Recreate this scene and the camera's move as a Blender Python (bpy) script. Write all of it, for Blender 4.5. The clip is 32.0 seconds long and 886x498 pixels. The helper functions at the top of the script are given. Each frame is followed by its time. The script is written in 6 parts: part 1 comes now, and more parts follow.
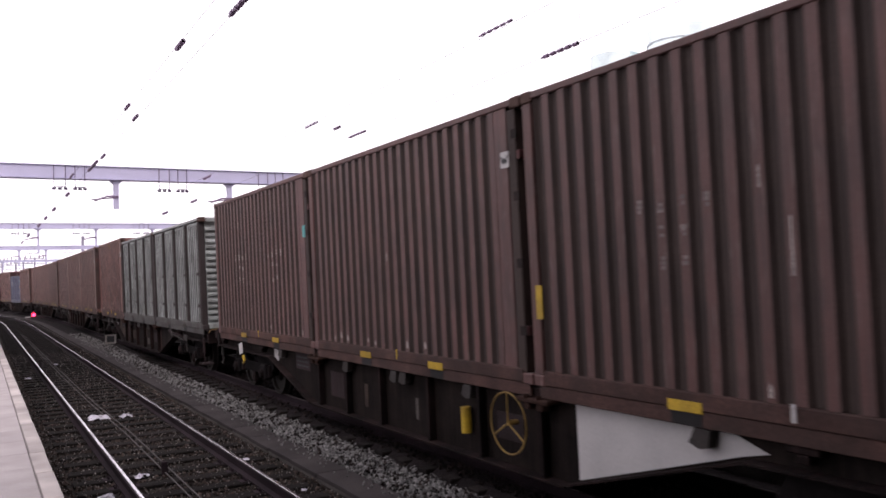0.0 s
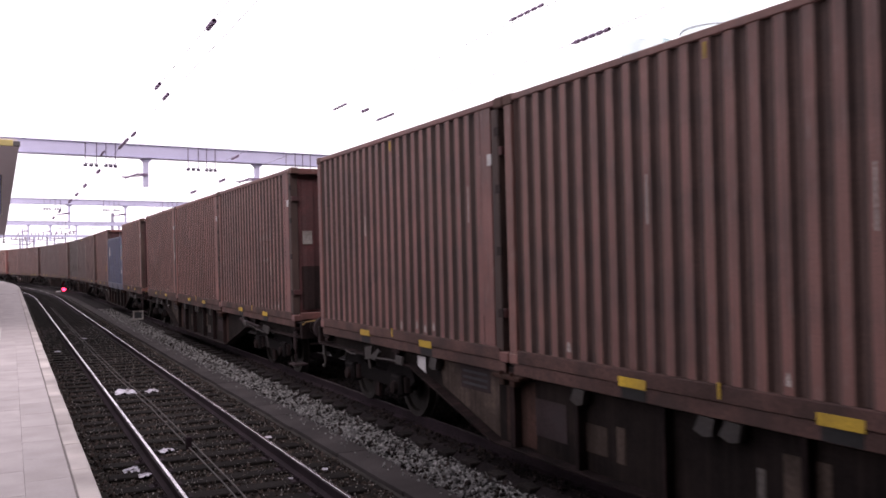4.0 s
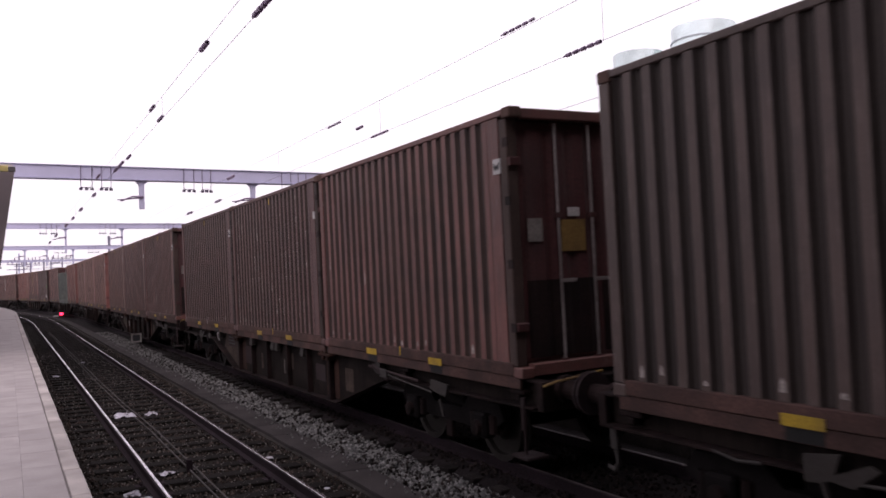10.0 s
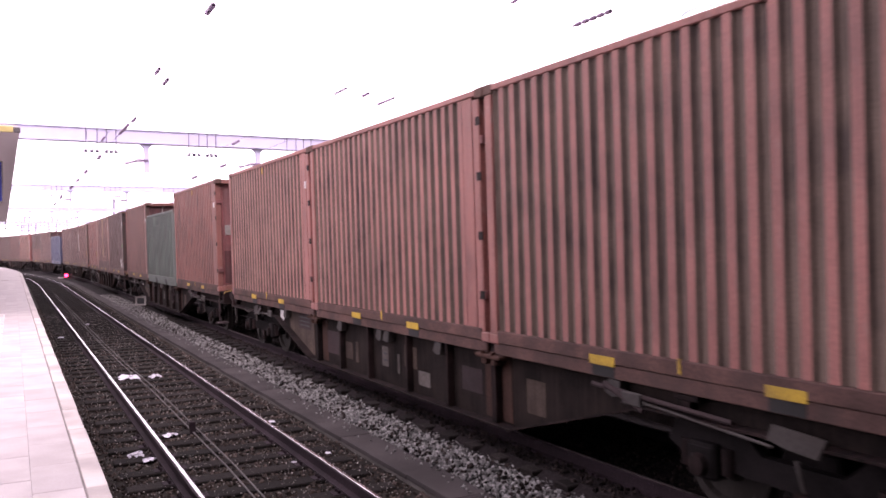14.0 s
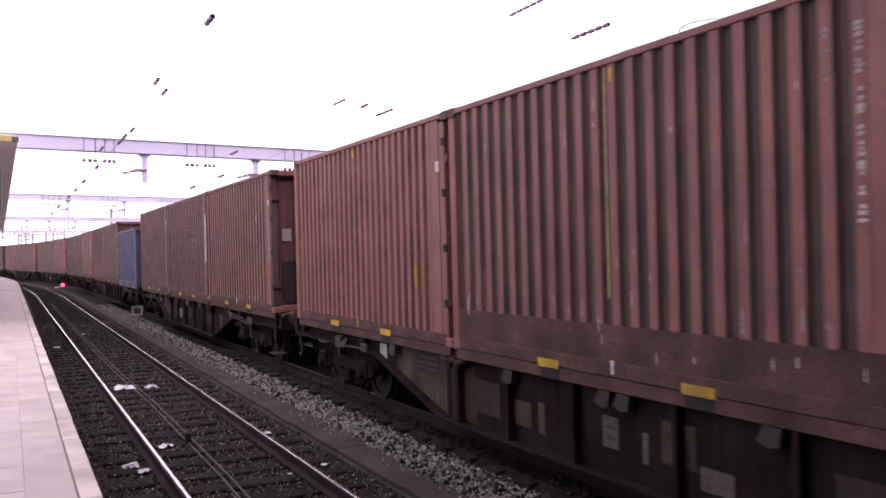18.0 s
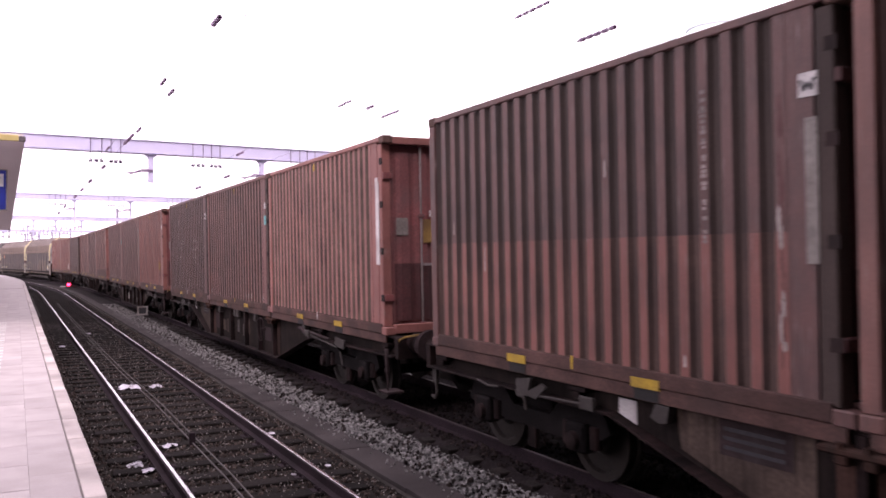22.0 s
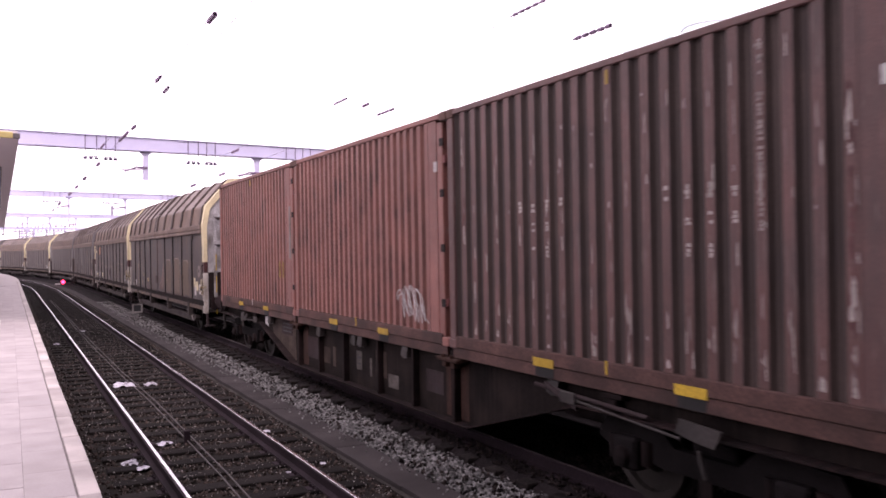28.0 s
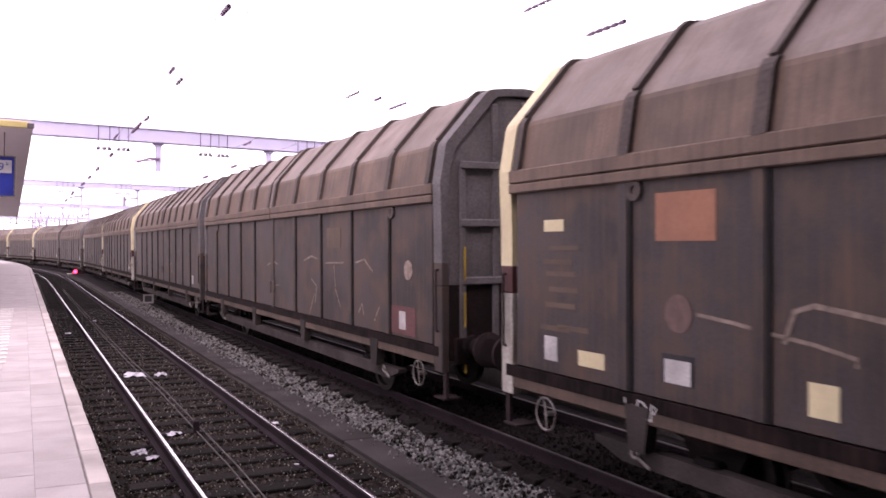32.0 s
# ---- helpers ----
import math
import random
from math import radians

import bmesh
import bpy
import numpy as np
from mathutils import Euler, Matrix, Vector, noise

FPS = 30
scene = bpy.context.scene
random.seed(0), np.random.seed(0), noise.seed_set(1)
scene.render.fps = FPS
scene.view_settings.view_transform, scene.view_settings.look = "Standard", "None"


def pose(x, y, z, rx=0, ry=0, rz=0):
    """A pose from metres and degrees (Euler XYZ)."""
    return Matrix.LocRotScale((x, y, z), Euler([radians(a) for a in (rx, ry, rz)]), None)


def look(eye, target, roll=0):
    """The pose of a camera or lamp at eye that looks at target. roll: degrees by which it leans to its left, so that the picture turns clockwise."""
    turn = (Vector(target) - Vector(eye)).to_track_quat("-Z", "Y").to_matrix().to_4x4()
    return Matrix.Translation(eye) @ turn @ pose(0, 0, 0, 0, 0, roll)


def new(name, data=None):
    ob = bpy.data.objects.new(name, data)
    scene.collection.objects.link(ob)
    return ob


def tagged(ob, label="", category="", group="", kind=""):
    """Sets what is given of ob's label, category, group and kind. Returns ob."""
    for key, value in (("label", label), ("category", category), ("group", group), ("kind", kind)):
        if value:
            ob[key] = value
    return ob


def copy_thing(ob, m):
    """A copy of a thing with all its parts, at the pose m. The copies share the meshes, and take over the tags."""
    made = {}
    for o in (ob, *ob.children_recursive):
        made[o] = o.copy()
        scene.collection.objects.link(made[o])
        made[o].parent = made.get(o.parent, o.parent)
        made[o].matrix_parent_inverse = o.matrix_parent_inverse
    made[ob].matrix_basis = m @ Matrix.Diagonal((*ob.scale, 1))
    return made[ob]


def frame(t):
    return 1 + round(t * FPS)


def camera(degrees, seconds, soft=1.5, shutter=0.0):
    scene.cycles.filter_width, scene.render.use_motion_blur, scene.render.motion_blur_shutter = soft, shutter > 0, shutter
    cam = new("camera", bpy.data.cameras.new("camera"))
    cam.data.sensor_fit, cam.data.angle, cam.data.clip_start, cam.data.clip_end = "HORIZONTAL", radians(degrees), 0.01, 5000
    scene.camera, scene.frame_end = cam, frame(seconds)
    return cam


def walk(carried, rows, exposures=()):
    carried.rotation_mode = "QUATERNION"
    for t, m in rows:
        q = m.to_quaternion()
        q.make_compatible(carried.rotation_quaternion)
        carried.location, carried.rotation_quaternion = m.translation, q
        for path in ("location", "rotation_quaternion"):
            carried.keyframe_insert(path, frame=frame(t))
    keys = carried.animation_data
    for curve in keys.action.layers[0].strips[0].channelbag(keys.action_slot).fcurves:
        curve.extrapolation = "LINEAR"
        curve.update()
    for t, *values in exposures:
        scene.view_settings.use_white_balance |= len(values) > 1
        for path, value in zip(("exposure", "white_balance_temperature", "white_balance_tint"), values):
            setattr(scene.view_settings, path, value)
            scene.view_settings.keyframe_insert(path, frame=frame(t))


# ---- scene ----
cam = camera(57.3, 32.0, soft=1.7, shutter=0.12)
EYE = (0.0, 0.0, 2.397)
# seconds and the three turns of the camera, held in the hand at one spot
VIEW = [
    (0, 91.865, 1.895, -29.800),
    (0.5, 92.225, 1.897, -29.622),
    (1, 92.541, 1.984, -29.348),
    (1.5, 92.576, 1.978, -29.314),
    (2, 92.338, 2.554, -29.312),
    (2.5, 92.008, 2.943, -29.134),
    (3, 91.795, 2.117, -28.773),
    (3.5, 90.678, 0.777, -28.360),
    (5.5, 91.278, 0.472, -27.769),
    (6, 91.295, 0.812, -27.843),
    (6.5, 91.548, 0.665, -27.879),
    (7, 91.671, 0.954, -28.086),
    (7.5, 92.113, 1.397, -28.055),
    (8, 92.280, 1.317, -28.057),
    (8.5, 92.167, 1.302, -28.105),
    (9, 92.103, 1.294, -28.214),
    (9.5, 91.915, 1.799, -28.134),
    (10, 91.881, 1.883, -28.229),
    (10.5, 91.742, 1.725, -28.233),
    (11, 91.706, 1.605, -28.197),
    (11.5, 91.488, 1.650, -28.164),
    (12, 90.876, 1.319, -28.034),
    (12.5, 90.445, 1.558, -27.855),
    (13, 90.026, 0.942, -28.447),
    (13.5, 89.864, 0.767, -28.532),
    (14, 89.703, 0.799, -27.958),
    (14.5, 89.577, 0.915, -27.881),
    (16.5, 90.627, 0.022, -27.953),
    (17, 90.608, 0.065, -27.710),
    (17.5, 90.601, 0.235, -27.887),
    (18, 90.503, 0.516, -28.138),
    (18.5, 90.230, 0.481, -28.429),
    (19, 90.273, -0.005, -28.185),
    (19.5, 90.226, 0.131, -27.707),
    (20, 90.215, 0.001, -27.711),
    (20.5, 90.463, 0.039, -27.929),
    (21, 90.885, 0.473, -28.237),
    (21.5, 90.773, 0.561, -27.933),
    (22, 90.626, 0.172, -27.787),
    (22.5, 90.379, 0.164, -27.573),
    (23, 90.175, 0.060, -27.690),
    (23.5, 90.452, 0.106, -27.896),
    (24, 90.476, 0.623, -28.066),
    (24.5, 90.588, 0.542, -28.078),
    (25, 91.121, 0.540, -27.528),
    (25.5, 90.992, 0.000, -27.902),
    (27.5, 90.879, 0.324, -27.756),
    (28, 90.488, 0.082, -28.108),
    (28.5, 90.178, -0.385, -27.889),
    (29, 89.962, -0.488, -27.804),
    (29.5, 90.046, -0.327, -27.692),
    (30, 90.263, -0.220, -27.596),
    (30.5, 90.257, -0.422, -27.521),
    (31, 90.286, -0.521, -27.429),
    (31.5, 90.265, -0.587, -27.514),
    (32, 90.115, -0.674, -27.387),]
EXPOSURES = [
    (0.0, -0.03, 6480, 22), (1.0, -0.12, 6480, 22), (2.0, -0.54, 6480, 22), (3.0, -0.32, 6480, 23), (4.2, 0.08, 6480, 25),
    (6.0, 0.08, 6480, 25), (7.0, -0.32, 6480, 22), (8.0, -0.49, 6480, 25), (9.5, -0.55, 6480, 25), (11.0, -0.36, 6480, 25),
    (12.0, 0.03, 6400, 21), (13.0, 0.76, 6600, 35), (14.5, 0.97, 6600, 36), (17.0, 0.55, 6600, 35), (18.0, 0.42, 6600, 35),
    (19.0, 0.72, 6600, 35), (21.0, 0.45, 6600, 35), (22.0, 0.58, 6600, 35), (25.0, 0.60, 6600, 35), (28.0, 0.51, 6600, 35),
    (29.0, 0.61, 6600, 36), (32.0, 0.61, 6600, 36)]
walk(cam, [(t, pose(*EYE, rx, ry, rz)) for t, rx, ry, rz in VIEW], EXPOSURES)

# ---- daylight: a bright overcast sky ----
world = bpy.data.worlds.new("overcast")
scene.world = world
world.use_nodes = True
wn, wl = world.node_tree.nodes, world.node_tree.links
sky = wn.new("ShaderNodeTexSky")
sky.sky_type, sky.sun_disc = "NISHITA", False
sky.sun_elevation, sky.sun_rotation = radians(48), radians(200)
sky.air_density, sky.dust_density = 1.0, 6.0
dim = wn.new("ShaderNodeMix")
dim.data_type, dim.blend_type = "RGBA", "MULTIPLY"
dim.inputs["Factor"].default_value = 1.0
wl.new(sky.outputs["Color"], dim.inputs["A"])
dim.inputs["B"].default_value = (0.06, 0.06, 0.06, 1)
veil = wn.new("ShaderNodeMix")
veil.data_type = "RGBA"
veil.inputs["Factor"].default_value = 0.85
wl.new(dim.outputs["Result"], veil.inputs["A"])
veil.inputs["B"].default_value = (1.0, 0.985, 0.99, 1)
bg = wn["Background"]
wl.new(veil.outputs["Result"], bg.inputs["Color"])
bg.inputs["Strength"].default_value = 1.85
sun = new("sun", bpy.data.lights.new("sun", "SUN"))
sun.data.energy, sun.data.angle, sun.data.color = 1.19, radians(25), (1.0, 0.95, 0.9)
sun.matrix_world = look((-30, -40, 60), (6, 10, 0))


# ---- materials ----
TONEDOWN = 0.74  # darkens every base colour a quarter, so the sky stays white beside them


def material(name, colour, rough=0.7, metal=0.0, grain=30.0, vary=0.25, blot=1.5, blotvary=0.3, bump=0.15,
             dirt=None, dirt_amount=0.0, streak=0.0, scratch=0.0, island=0.0, per_object=0.0, spec=0.3):
    """A surface with fine grain, broad blotches, optional dirt and run-down streaks."""
    m = bpy.data.materials.new(name)
    m.use_nodes = True
    n, l = m.node_tree.nodes, m.node_tree.links
    b = n["Principled BSDF"]
    b.inputs["Roughness"].default_value, b.inputs["Metallic"].default_value = rough, metal
    b.inputs["Specular IOR Level"].default_value = spec
    co = n.new("ShaderNodeTexCoord")
    own = n.new("ShaderNodeObjectInfo")
    far = n.new("ShaderNodeMath")
    far.operation = "MULTIPLY"
    l.new(own.outputs["Random"], far.inputs[0])
    far.inputs[1].default_value = 37.0
    at = n.new("ShaderNodeVectorMath")
    l.new(co.outputs["Object"], at.inputs[0])
    l.new(far.outputs[0], at.inputs[1])

    def noise_of(scale, detail=3.0, stretch=None):
        t = n.new("ShaderNodeTexNoise")
        t.inputs["Scale"].default_value, t.inputs["Detail"].default_value = scale, detail
        if stretch:
            mp = n.new("ShaderNodeMapping")
            mp.inputs["Scale"].default_value = stretch
            l.new(at.outputs["Vector"], mp.inputs["Vector"])
            l.new(mp.outputs["Vector"], t.inputs["Vector"])
        else:
            l.new(at.outputs["Vector"], t.inputs["Vector"])
        return t.outputs["Fac"]

    def ramp(src, lo, hi, a, c):
        r = n.new("ShaderNodeMapRange")
        r.inputs["From Min"].default_value, r.inputs["From Max"].default_value = lo, hi
        r.inputs["To Min"].default_value, r.inputs["To Max"].default_value = a, c
        l.new(src, r.inputs["Value"])
        return r.outputs["Result"]

    def times(a, c):
        x = n.new("ShaderNodeMath")
        x.operation = "MULTIPLY"
        l.new(a, x.inputs[0])
        l.new(c, x.inputs[1])
        return x.outputs[0]

    fine, broad = noise_of(grain, 4), noise_of(blot, 3)
    value = times(ramp(fine, 0.3, 0.7, 1 - vary, 1 + vary), ramp(broad, 0.3, 0.7, 1 - blotvary, 1 + blotvary))
    if island:
        g = n.new("ShaderNodeNewGeometry")
        value = times(value, ramp(g.outputs["Random Per Island"], 0, 1, 1 - island, 1 + island))
    if per_object:
        g = n.new("ShaderNodeObjectInfo")
        value = times(value, ramp(g.outputs["Random"], 0, 1, 1 - per_object, 1 + per_object))
    sc = n.new("ShaderNodeVectorMath")
    sc.operation = "SCALE"
    sc.inputs[0].default_value = [TONEDOWN * v for v in colour]
    l.new(value, sc.inputs["Scale"])
    out = sc.outputs["Vector"]
    if dirt:
        mx = n.new("ShaderNodeMix")
        mx.data_type = "RGBA"
        mask = ramp(noise_of(2.2, 6), 0.45, 0.68, 0, dirt_amount)
        if streak:
            mask2 = ramp(noise_of(3.0, 4, (1.0, 7.0, 0.25)), 0.45, 0.7, 0, streak)
            ad = n.new("ShaderNodeMath")
            ad.operation, ad.use_clamp = "ADD", True
            l.new(mask, ad.inputs[0])
            l.new(mask2, ad.inputs[1])
            mask = ad.outputs[0]
        l.new(mask, mx.inputs["Factor"])
        l.new(out, mx.inputs["A"])
        mx.inputs["B"].default_value = (*[TONEDOWN * v for v in dirt], 1)
        out = mx.outputs["Result"]
    if scratch:
        mx = n.new("ShaderNodeMix")
        mx.data_type = "RGBA"
        l.new(ramp(noise_of(7.0, 5, (1.0, 9.0, 0.6)), 0.60, 0.72, 0, scratch), mx.inputs["Factor"])
        l.new(out, mx.inputs["A"])
        mx.inputs["B"].default_value = (0.22, 0.178, 0.163, 1)
        out = mx.outputs["Result"]
    l.new(out, b.inputs["Base Color"])
    if bump:
        bp = n.new("ShaderNodeBump")
        bp.inputs["Strength"].default_value, bp.inputs["Distance"].default_value = bump, 0.01
        l.new(fine, bp.inputs["Height"])
        l.new(bp.outputs["Normal"], b.inputs["Normal"])
    return m


GRIME = (0.060, 0.040, 0.040)
# ridge colour, valley colour with shade painted in, and grime of the oxide-red containers
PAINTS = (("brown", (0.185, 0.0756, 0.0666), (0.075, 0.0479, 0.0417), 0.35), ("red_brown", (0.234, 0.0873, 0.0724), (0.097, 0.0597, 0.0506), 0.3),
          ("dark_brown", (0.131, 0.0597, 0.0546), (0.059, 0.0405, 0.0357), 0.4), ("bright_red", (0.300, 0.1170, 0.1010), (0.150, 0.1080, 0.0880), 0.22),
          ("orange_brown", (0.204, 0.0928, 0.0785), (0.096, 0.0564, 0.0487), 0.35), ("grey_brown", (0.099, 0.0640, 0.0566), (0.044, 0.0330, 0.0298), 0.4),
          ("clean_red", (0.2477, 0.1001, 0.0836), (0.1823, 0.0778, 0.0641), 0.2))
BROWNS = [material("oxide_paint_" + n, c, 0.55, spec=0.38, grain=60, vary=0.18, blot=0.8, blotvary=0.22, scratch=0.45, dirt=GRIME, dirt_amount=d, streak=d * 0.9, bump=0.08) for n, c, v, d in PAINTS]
VALLEYS = [material("grimy_shaded_rib_" + n, v, 0.7, spec=0.25, grain=45, vary=0.15, blot=0.9, blotvary=0.22, dirt=(0.040, 0.0285, 0.0275), dirt_amount=0.5, streak=0.5, bump=0.1) for n, c, v, d in PAINTS]
RUST = material("rusty_oxide_paint", (0.115, 0.062, 0.052), 0.8, dirt=(0.07, 0.04, 0.03), dirt_amount=0.6, streak=0.4)
GREY = material("grey_container_paint", (0.42, 0.455, 0.445), 0.6, dirt=(0.12, 0.11, 0.10), dirt_amount=0.4, streak=0.5, bump=0.08)
# grey valleys, their recess shade painted into the colour as well
VALLEYGREY = material("grimy_shaded_grey_rib", (0.145, 0.150, 0.146), 0.8, dirt=(0.03, 0.028, 0.028), dirt_amount=0.5)
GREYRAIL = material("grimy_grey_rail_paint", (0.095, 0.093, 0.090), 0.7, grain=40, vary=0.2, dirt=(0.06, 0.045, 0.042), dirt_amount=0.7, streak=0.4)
GREYPOST = material("brown_stained_grey_paint", (0.05, 0.04, 0.04), 0.75, dirt=GRIME, dirt_amount=0.6)
BLUE = material("dark_blue_container_paint", (0.053, 0.062, 0.122), 0.5, grain=60, vary=0.1, dirt=GRIME, dirt_amount=0.25, streak=0.25, bump=0.06)
GREEN = material("dark_green_container_paint", (0.062, 0.085, 0.072), 0.55, grain=60, vary=0.1, dirt=GRIME, dirt_amount=0.25, streak=0.25, bump=0.06)
RAILBROWN = material("road_stained_rail_paint", (0.088, 0.046, 0.040), 0.7, grain=40, vary=0.3, blot=2.0, blotvary=0.4, dirt=(0.034, 0.024, 0.022), dirt_amount=0.6, spec=0.20)
DOORLT = material("faded_red_door_paint", (0.19, 0.062, 0.062), 0.6, dirt=(0.13, 0.075, 0.075), dirt_amount=0.5, streak=0.4)
NEARBLACK = material("near_black_door_paint", (0.026, 0.015, 0.015), 0.75, dirt=(0.014, 0.012, 0.012), dirt_amount=0.6, streak=0.4, spec=0.15)
DOORRED = material("dark_red_door_paint", (0.082, 0.028, 0.029), 0.6, dirt=GRIME, dirt_amount=0.4, streak=0.3)
ROOFP = material("dusty_roof_paint", (0.13, 0.08, 0.07), 0.8, dirt=(0.10, 0.09, 0.085), dirt_amount=0.6)
STEEL = material("dull_steel_rod", (0.30, 0.27, 0.265), 0.5, 0.3, dirt=(0.1, 0.06, 0.05), dirt_amount=0.4)
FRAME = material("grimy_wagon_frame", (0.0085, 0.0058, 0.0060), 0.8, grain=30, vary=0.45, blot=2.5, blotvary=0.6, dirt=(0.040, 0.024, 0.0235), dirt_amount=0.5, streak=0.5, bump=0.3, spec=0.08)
DULLPATCH = material("dust_grey_patch", (0.105, 0.092, 0.086), 0.8, grain=25, vary=0.3, dirt=(0.04, 0.03, 0.027), dirt_amount=0.7, spec=0.15)
BRACKET = material("dusty_grey_brake_steel", (0.042, 0.036, 0.035), 0.75, grain=30, vary=0.3, dirt=(0.03, 0.022, 0.019), dirt_amount=0.7)
WORNPANEL = material("rubbed_brown_beam_plate", (0.080, 0.058, 0.048), 0.8, grain=30, vary=0.3, blot=2.0, blotvary=0.4, dirt=(0.03, 0.021, 0.018), dirt_amount=0.7, streak=0.6, spec=0.12)
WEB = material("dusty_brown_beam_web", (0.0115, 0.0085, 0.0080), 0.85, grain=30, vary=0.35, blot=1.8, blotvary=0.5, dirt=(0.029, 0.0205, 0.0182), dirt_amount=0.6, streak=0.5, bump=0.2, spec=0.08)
RUSTWEB = material("rust_brown_beam_post", (0.060, 0.031, 0.025), 0.85, grain=30, vary=0.3, dirt=(0.03, 0.02, 0.017), dirt_amount=0.7, streak=0.6, spec=0.10)
FLATBLACK = material("flat_black", (0.012, 0.011, 0.012), 0.7)
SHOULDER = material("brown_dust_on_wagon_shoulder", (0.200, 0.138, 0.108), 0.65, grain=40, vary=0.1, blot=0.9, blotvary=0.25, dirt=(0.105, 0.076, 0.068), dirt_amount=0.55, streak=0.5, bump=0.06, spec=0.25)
SILL = material("rust_run_wagon_sill", (0.118, 0.079, 0.061), 0.7, grain=40, vary=0.2, blot=1.2, blotvary=0.35, dirt=(0.06, 0.042, 0.036), dirt_amount=0.45, streak=0.45, bump=0.1)
DUSTBEAM = material("grey_dusty_lower_beam", (0.060, 0.050, 0.048), 0.8, grain=40, vary=0.25, blot=1.5, blotvary=0.4, dirt=(0.03, 0.025, 0.024), dirt_amount=0.6, spec=0.12)
ENDLIGHT = material("pale_grey_wagon_end", (0.42, 0.41, 0.42), 0.6, grain=40, blot=1.5, blotvary=0.35, dirt=(0.09, 0.07, 0.06), dirt_amount=0.6, streak=0.6)
PALEBASE = material("stained_pale_post", (0.52, 0.49, 0.45), 0.7, dirt=(0.20, 0.15, 0.13), dirt_amount=0.6, streak=0.4)
FRAMELT = material("dusty_wagon_panel", (0.040, 0.027, 0.0286), 0.85, grain=40, dirt=(0.05, 0.04, 0.0424), dirt_amount=0.6, streak=0.4, spec=0.10)
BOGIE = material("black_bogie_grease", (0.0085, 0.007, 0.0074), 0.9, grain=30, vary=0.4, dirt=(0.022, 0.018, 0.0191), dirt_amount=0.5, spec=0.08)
TREAD = material("worn_wheel_steel", (0.035, 0.03, 0.028), 0.6, 0.4, dirt=(0.03, 0.024, 0.02), dirt_amount=0.6)
DULLYELLOW = material("sooty_yellow_plate", (0.27, 0.165, 0.045), 0.65, grain=50, vary=0.2, dirt=(0.08, 0.04, 0.03), dirt_amount=0.55, streak=0.3)
CABLE = material("dusty_grey_cable", (0.095, 0.085, 0.087), 0.7, grain=40, vary=0.3)
WHEELRIM = material("chipped_cream_wheel_paint", (0.36, 0.31, 0.22), 0.6, grain=60, vary=0.3, dirt=(0.10, 0.07, 0.05), dirt_amount=0.4)
YELLOW = material("chipped_yellow_paint", (0.55, 0.36, 0.03), 0.6, grain=50, dirt=(0.1, 0.06, 0.04), dirt_amount=0.5)
WHITE = material("soiled_white_paint", (0.62, 0.60, 0.60), 0.6, grain=50, dirt=(0.22, 0.18, 0.17), dirt_amount=0.5)
GREYTAPE = material("faded_grey_strip", (0.24, 0.22, 0.205), 0.7, dirt=(0.12, 0.09, 0.08), dirt_amount=0.5)
DARKMARK = material("dark_marking", (0.03, 0.03, 0.035), 0.7)
CYANMARK = material("teal_marking", (0.12, 0.42, 0.42), 0.6)
GREENMARK = material("bright_green_marking", (0.05, 0.6, 0.08), 0.6)
ORANGE = material("orange_placard", (0.40, 0.175, 0.105), 0.6, vary=0.08, blot=0.9, dirt=(0.26, 0.13, 0.09), dirt_amount=0.5)
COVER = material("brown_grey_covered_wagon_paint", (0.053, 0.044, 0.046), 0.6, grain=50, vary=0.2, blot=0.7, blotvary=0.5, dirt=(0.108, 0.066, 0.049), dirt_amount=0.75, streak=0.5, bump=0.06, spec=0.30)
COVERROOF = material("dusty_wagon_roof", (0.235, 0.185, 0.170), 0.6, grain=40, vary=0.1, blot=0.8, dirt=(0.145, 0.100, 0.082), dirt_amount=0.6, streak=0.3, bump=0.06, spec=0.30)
COVERRIB = material("dark_roof_rib", (0.090, 0.069, 0.065), 0.75)
CREAM = material("cream_end_paint", (0.80, 0.70, 0.44), 0.6, grain=20, vary=0.06, blotvary=0.08, dirt=(0.50, 0.42, 0.31), dirt_amount=0.35, streak=0.2)
COVEREND = material("dark_grey_wagon_end", (0.150, 0.136, 0.142), 0.7, dirt=(0.16, 0.145, 0.145), dirt_amount=0.45)
GRAFFITI = material("faded_graffiti_paint", (0.26, 0.20, 0.17), 0.7, grain=15, vary=0.4)
HAZE = material("thin_faded_paint", (0.132, 0.092, 0.066), 0.65, grain=50, vary=0.1, blot=1.2, blotvary=0.2, dirt=(0.075, 0.055, 0.052), dirt_amount=0.5)
BLOT = material("faint_pink_paint_blot", (0.165, 0.105, 0.095), 0.7, grain=14, vary=0.2)
PLATE = material("grimy_data_plate", (0.32, 0.30, 0.29), 0.6, grain=25, vary=0.3, dirt=(0.1, 0.08, 0.07), dirt_amount=0.7)
REDMARK2 = material("dull_red_primer", (0.12, 0.05, 0.05), 0.7)
PANEL = material("plain_white_panel", (0.60, 0.58, 0.58), 0.6, grain=30, vary=0.05, blotvary=0.1)
RAILTOP = material("polished_rail_head", (0.92, 0.87, 0.93), 0.26, 1.0, grain=80, vary=0.06, bump=0.02)
# running rail in a darker copy that paints the shade under the train
SHADERAIL = material("shade_darkened_rail_head", (0.12, 0.10, 0.10), 0.5, 0.6, vary=0.1, bump=0.02)
PALEYELLOW = material("pale_yellow_line", (0.50, 0.40, 0.20), 0.7, grain=30, vary=0.3, dirt=(0.2, 0.12, 0.09), dirt_amount=0.7)
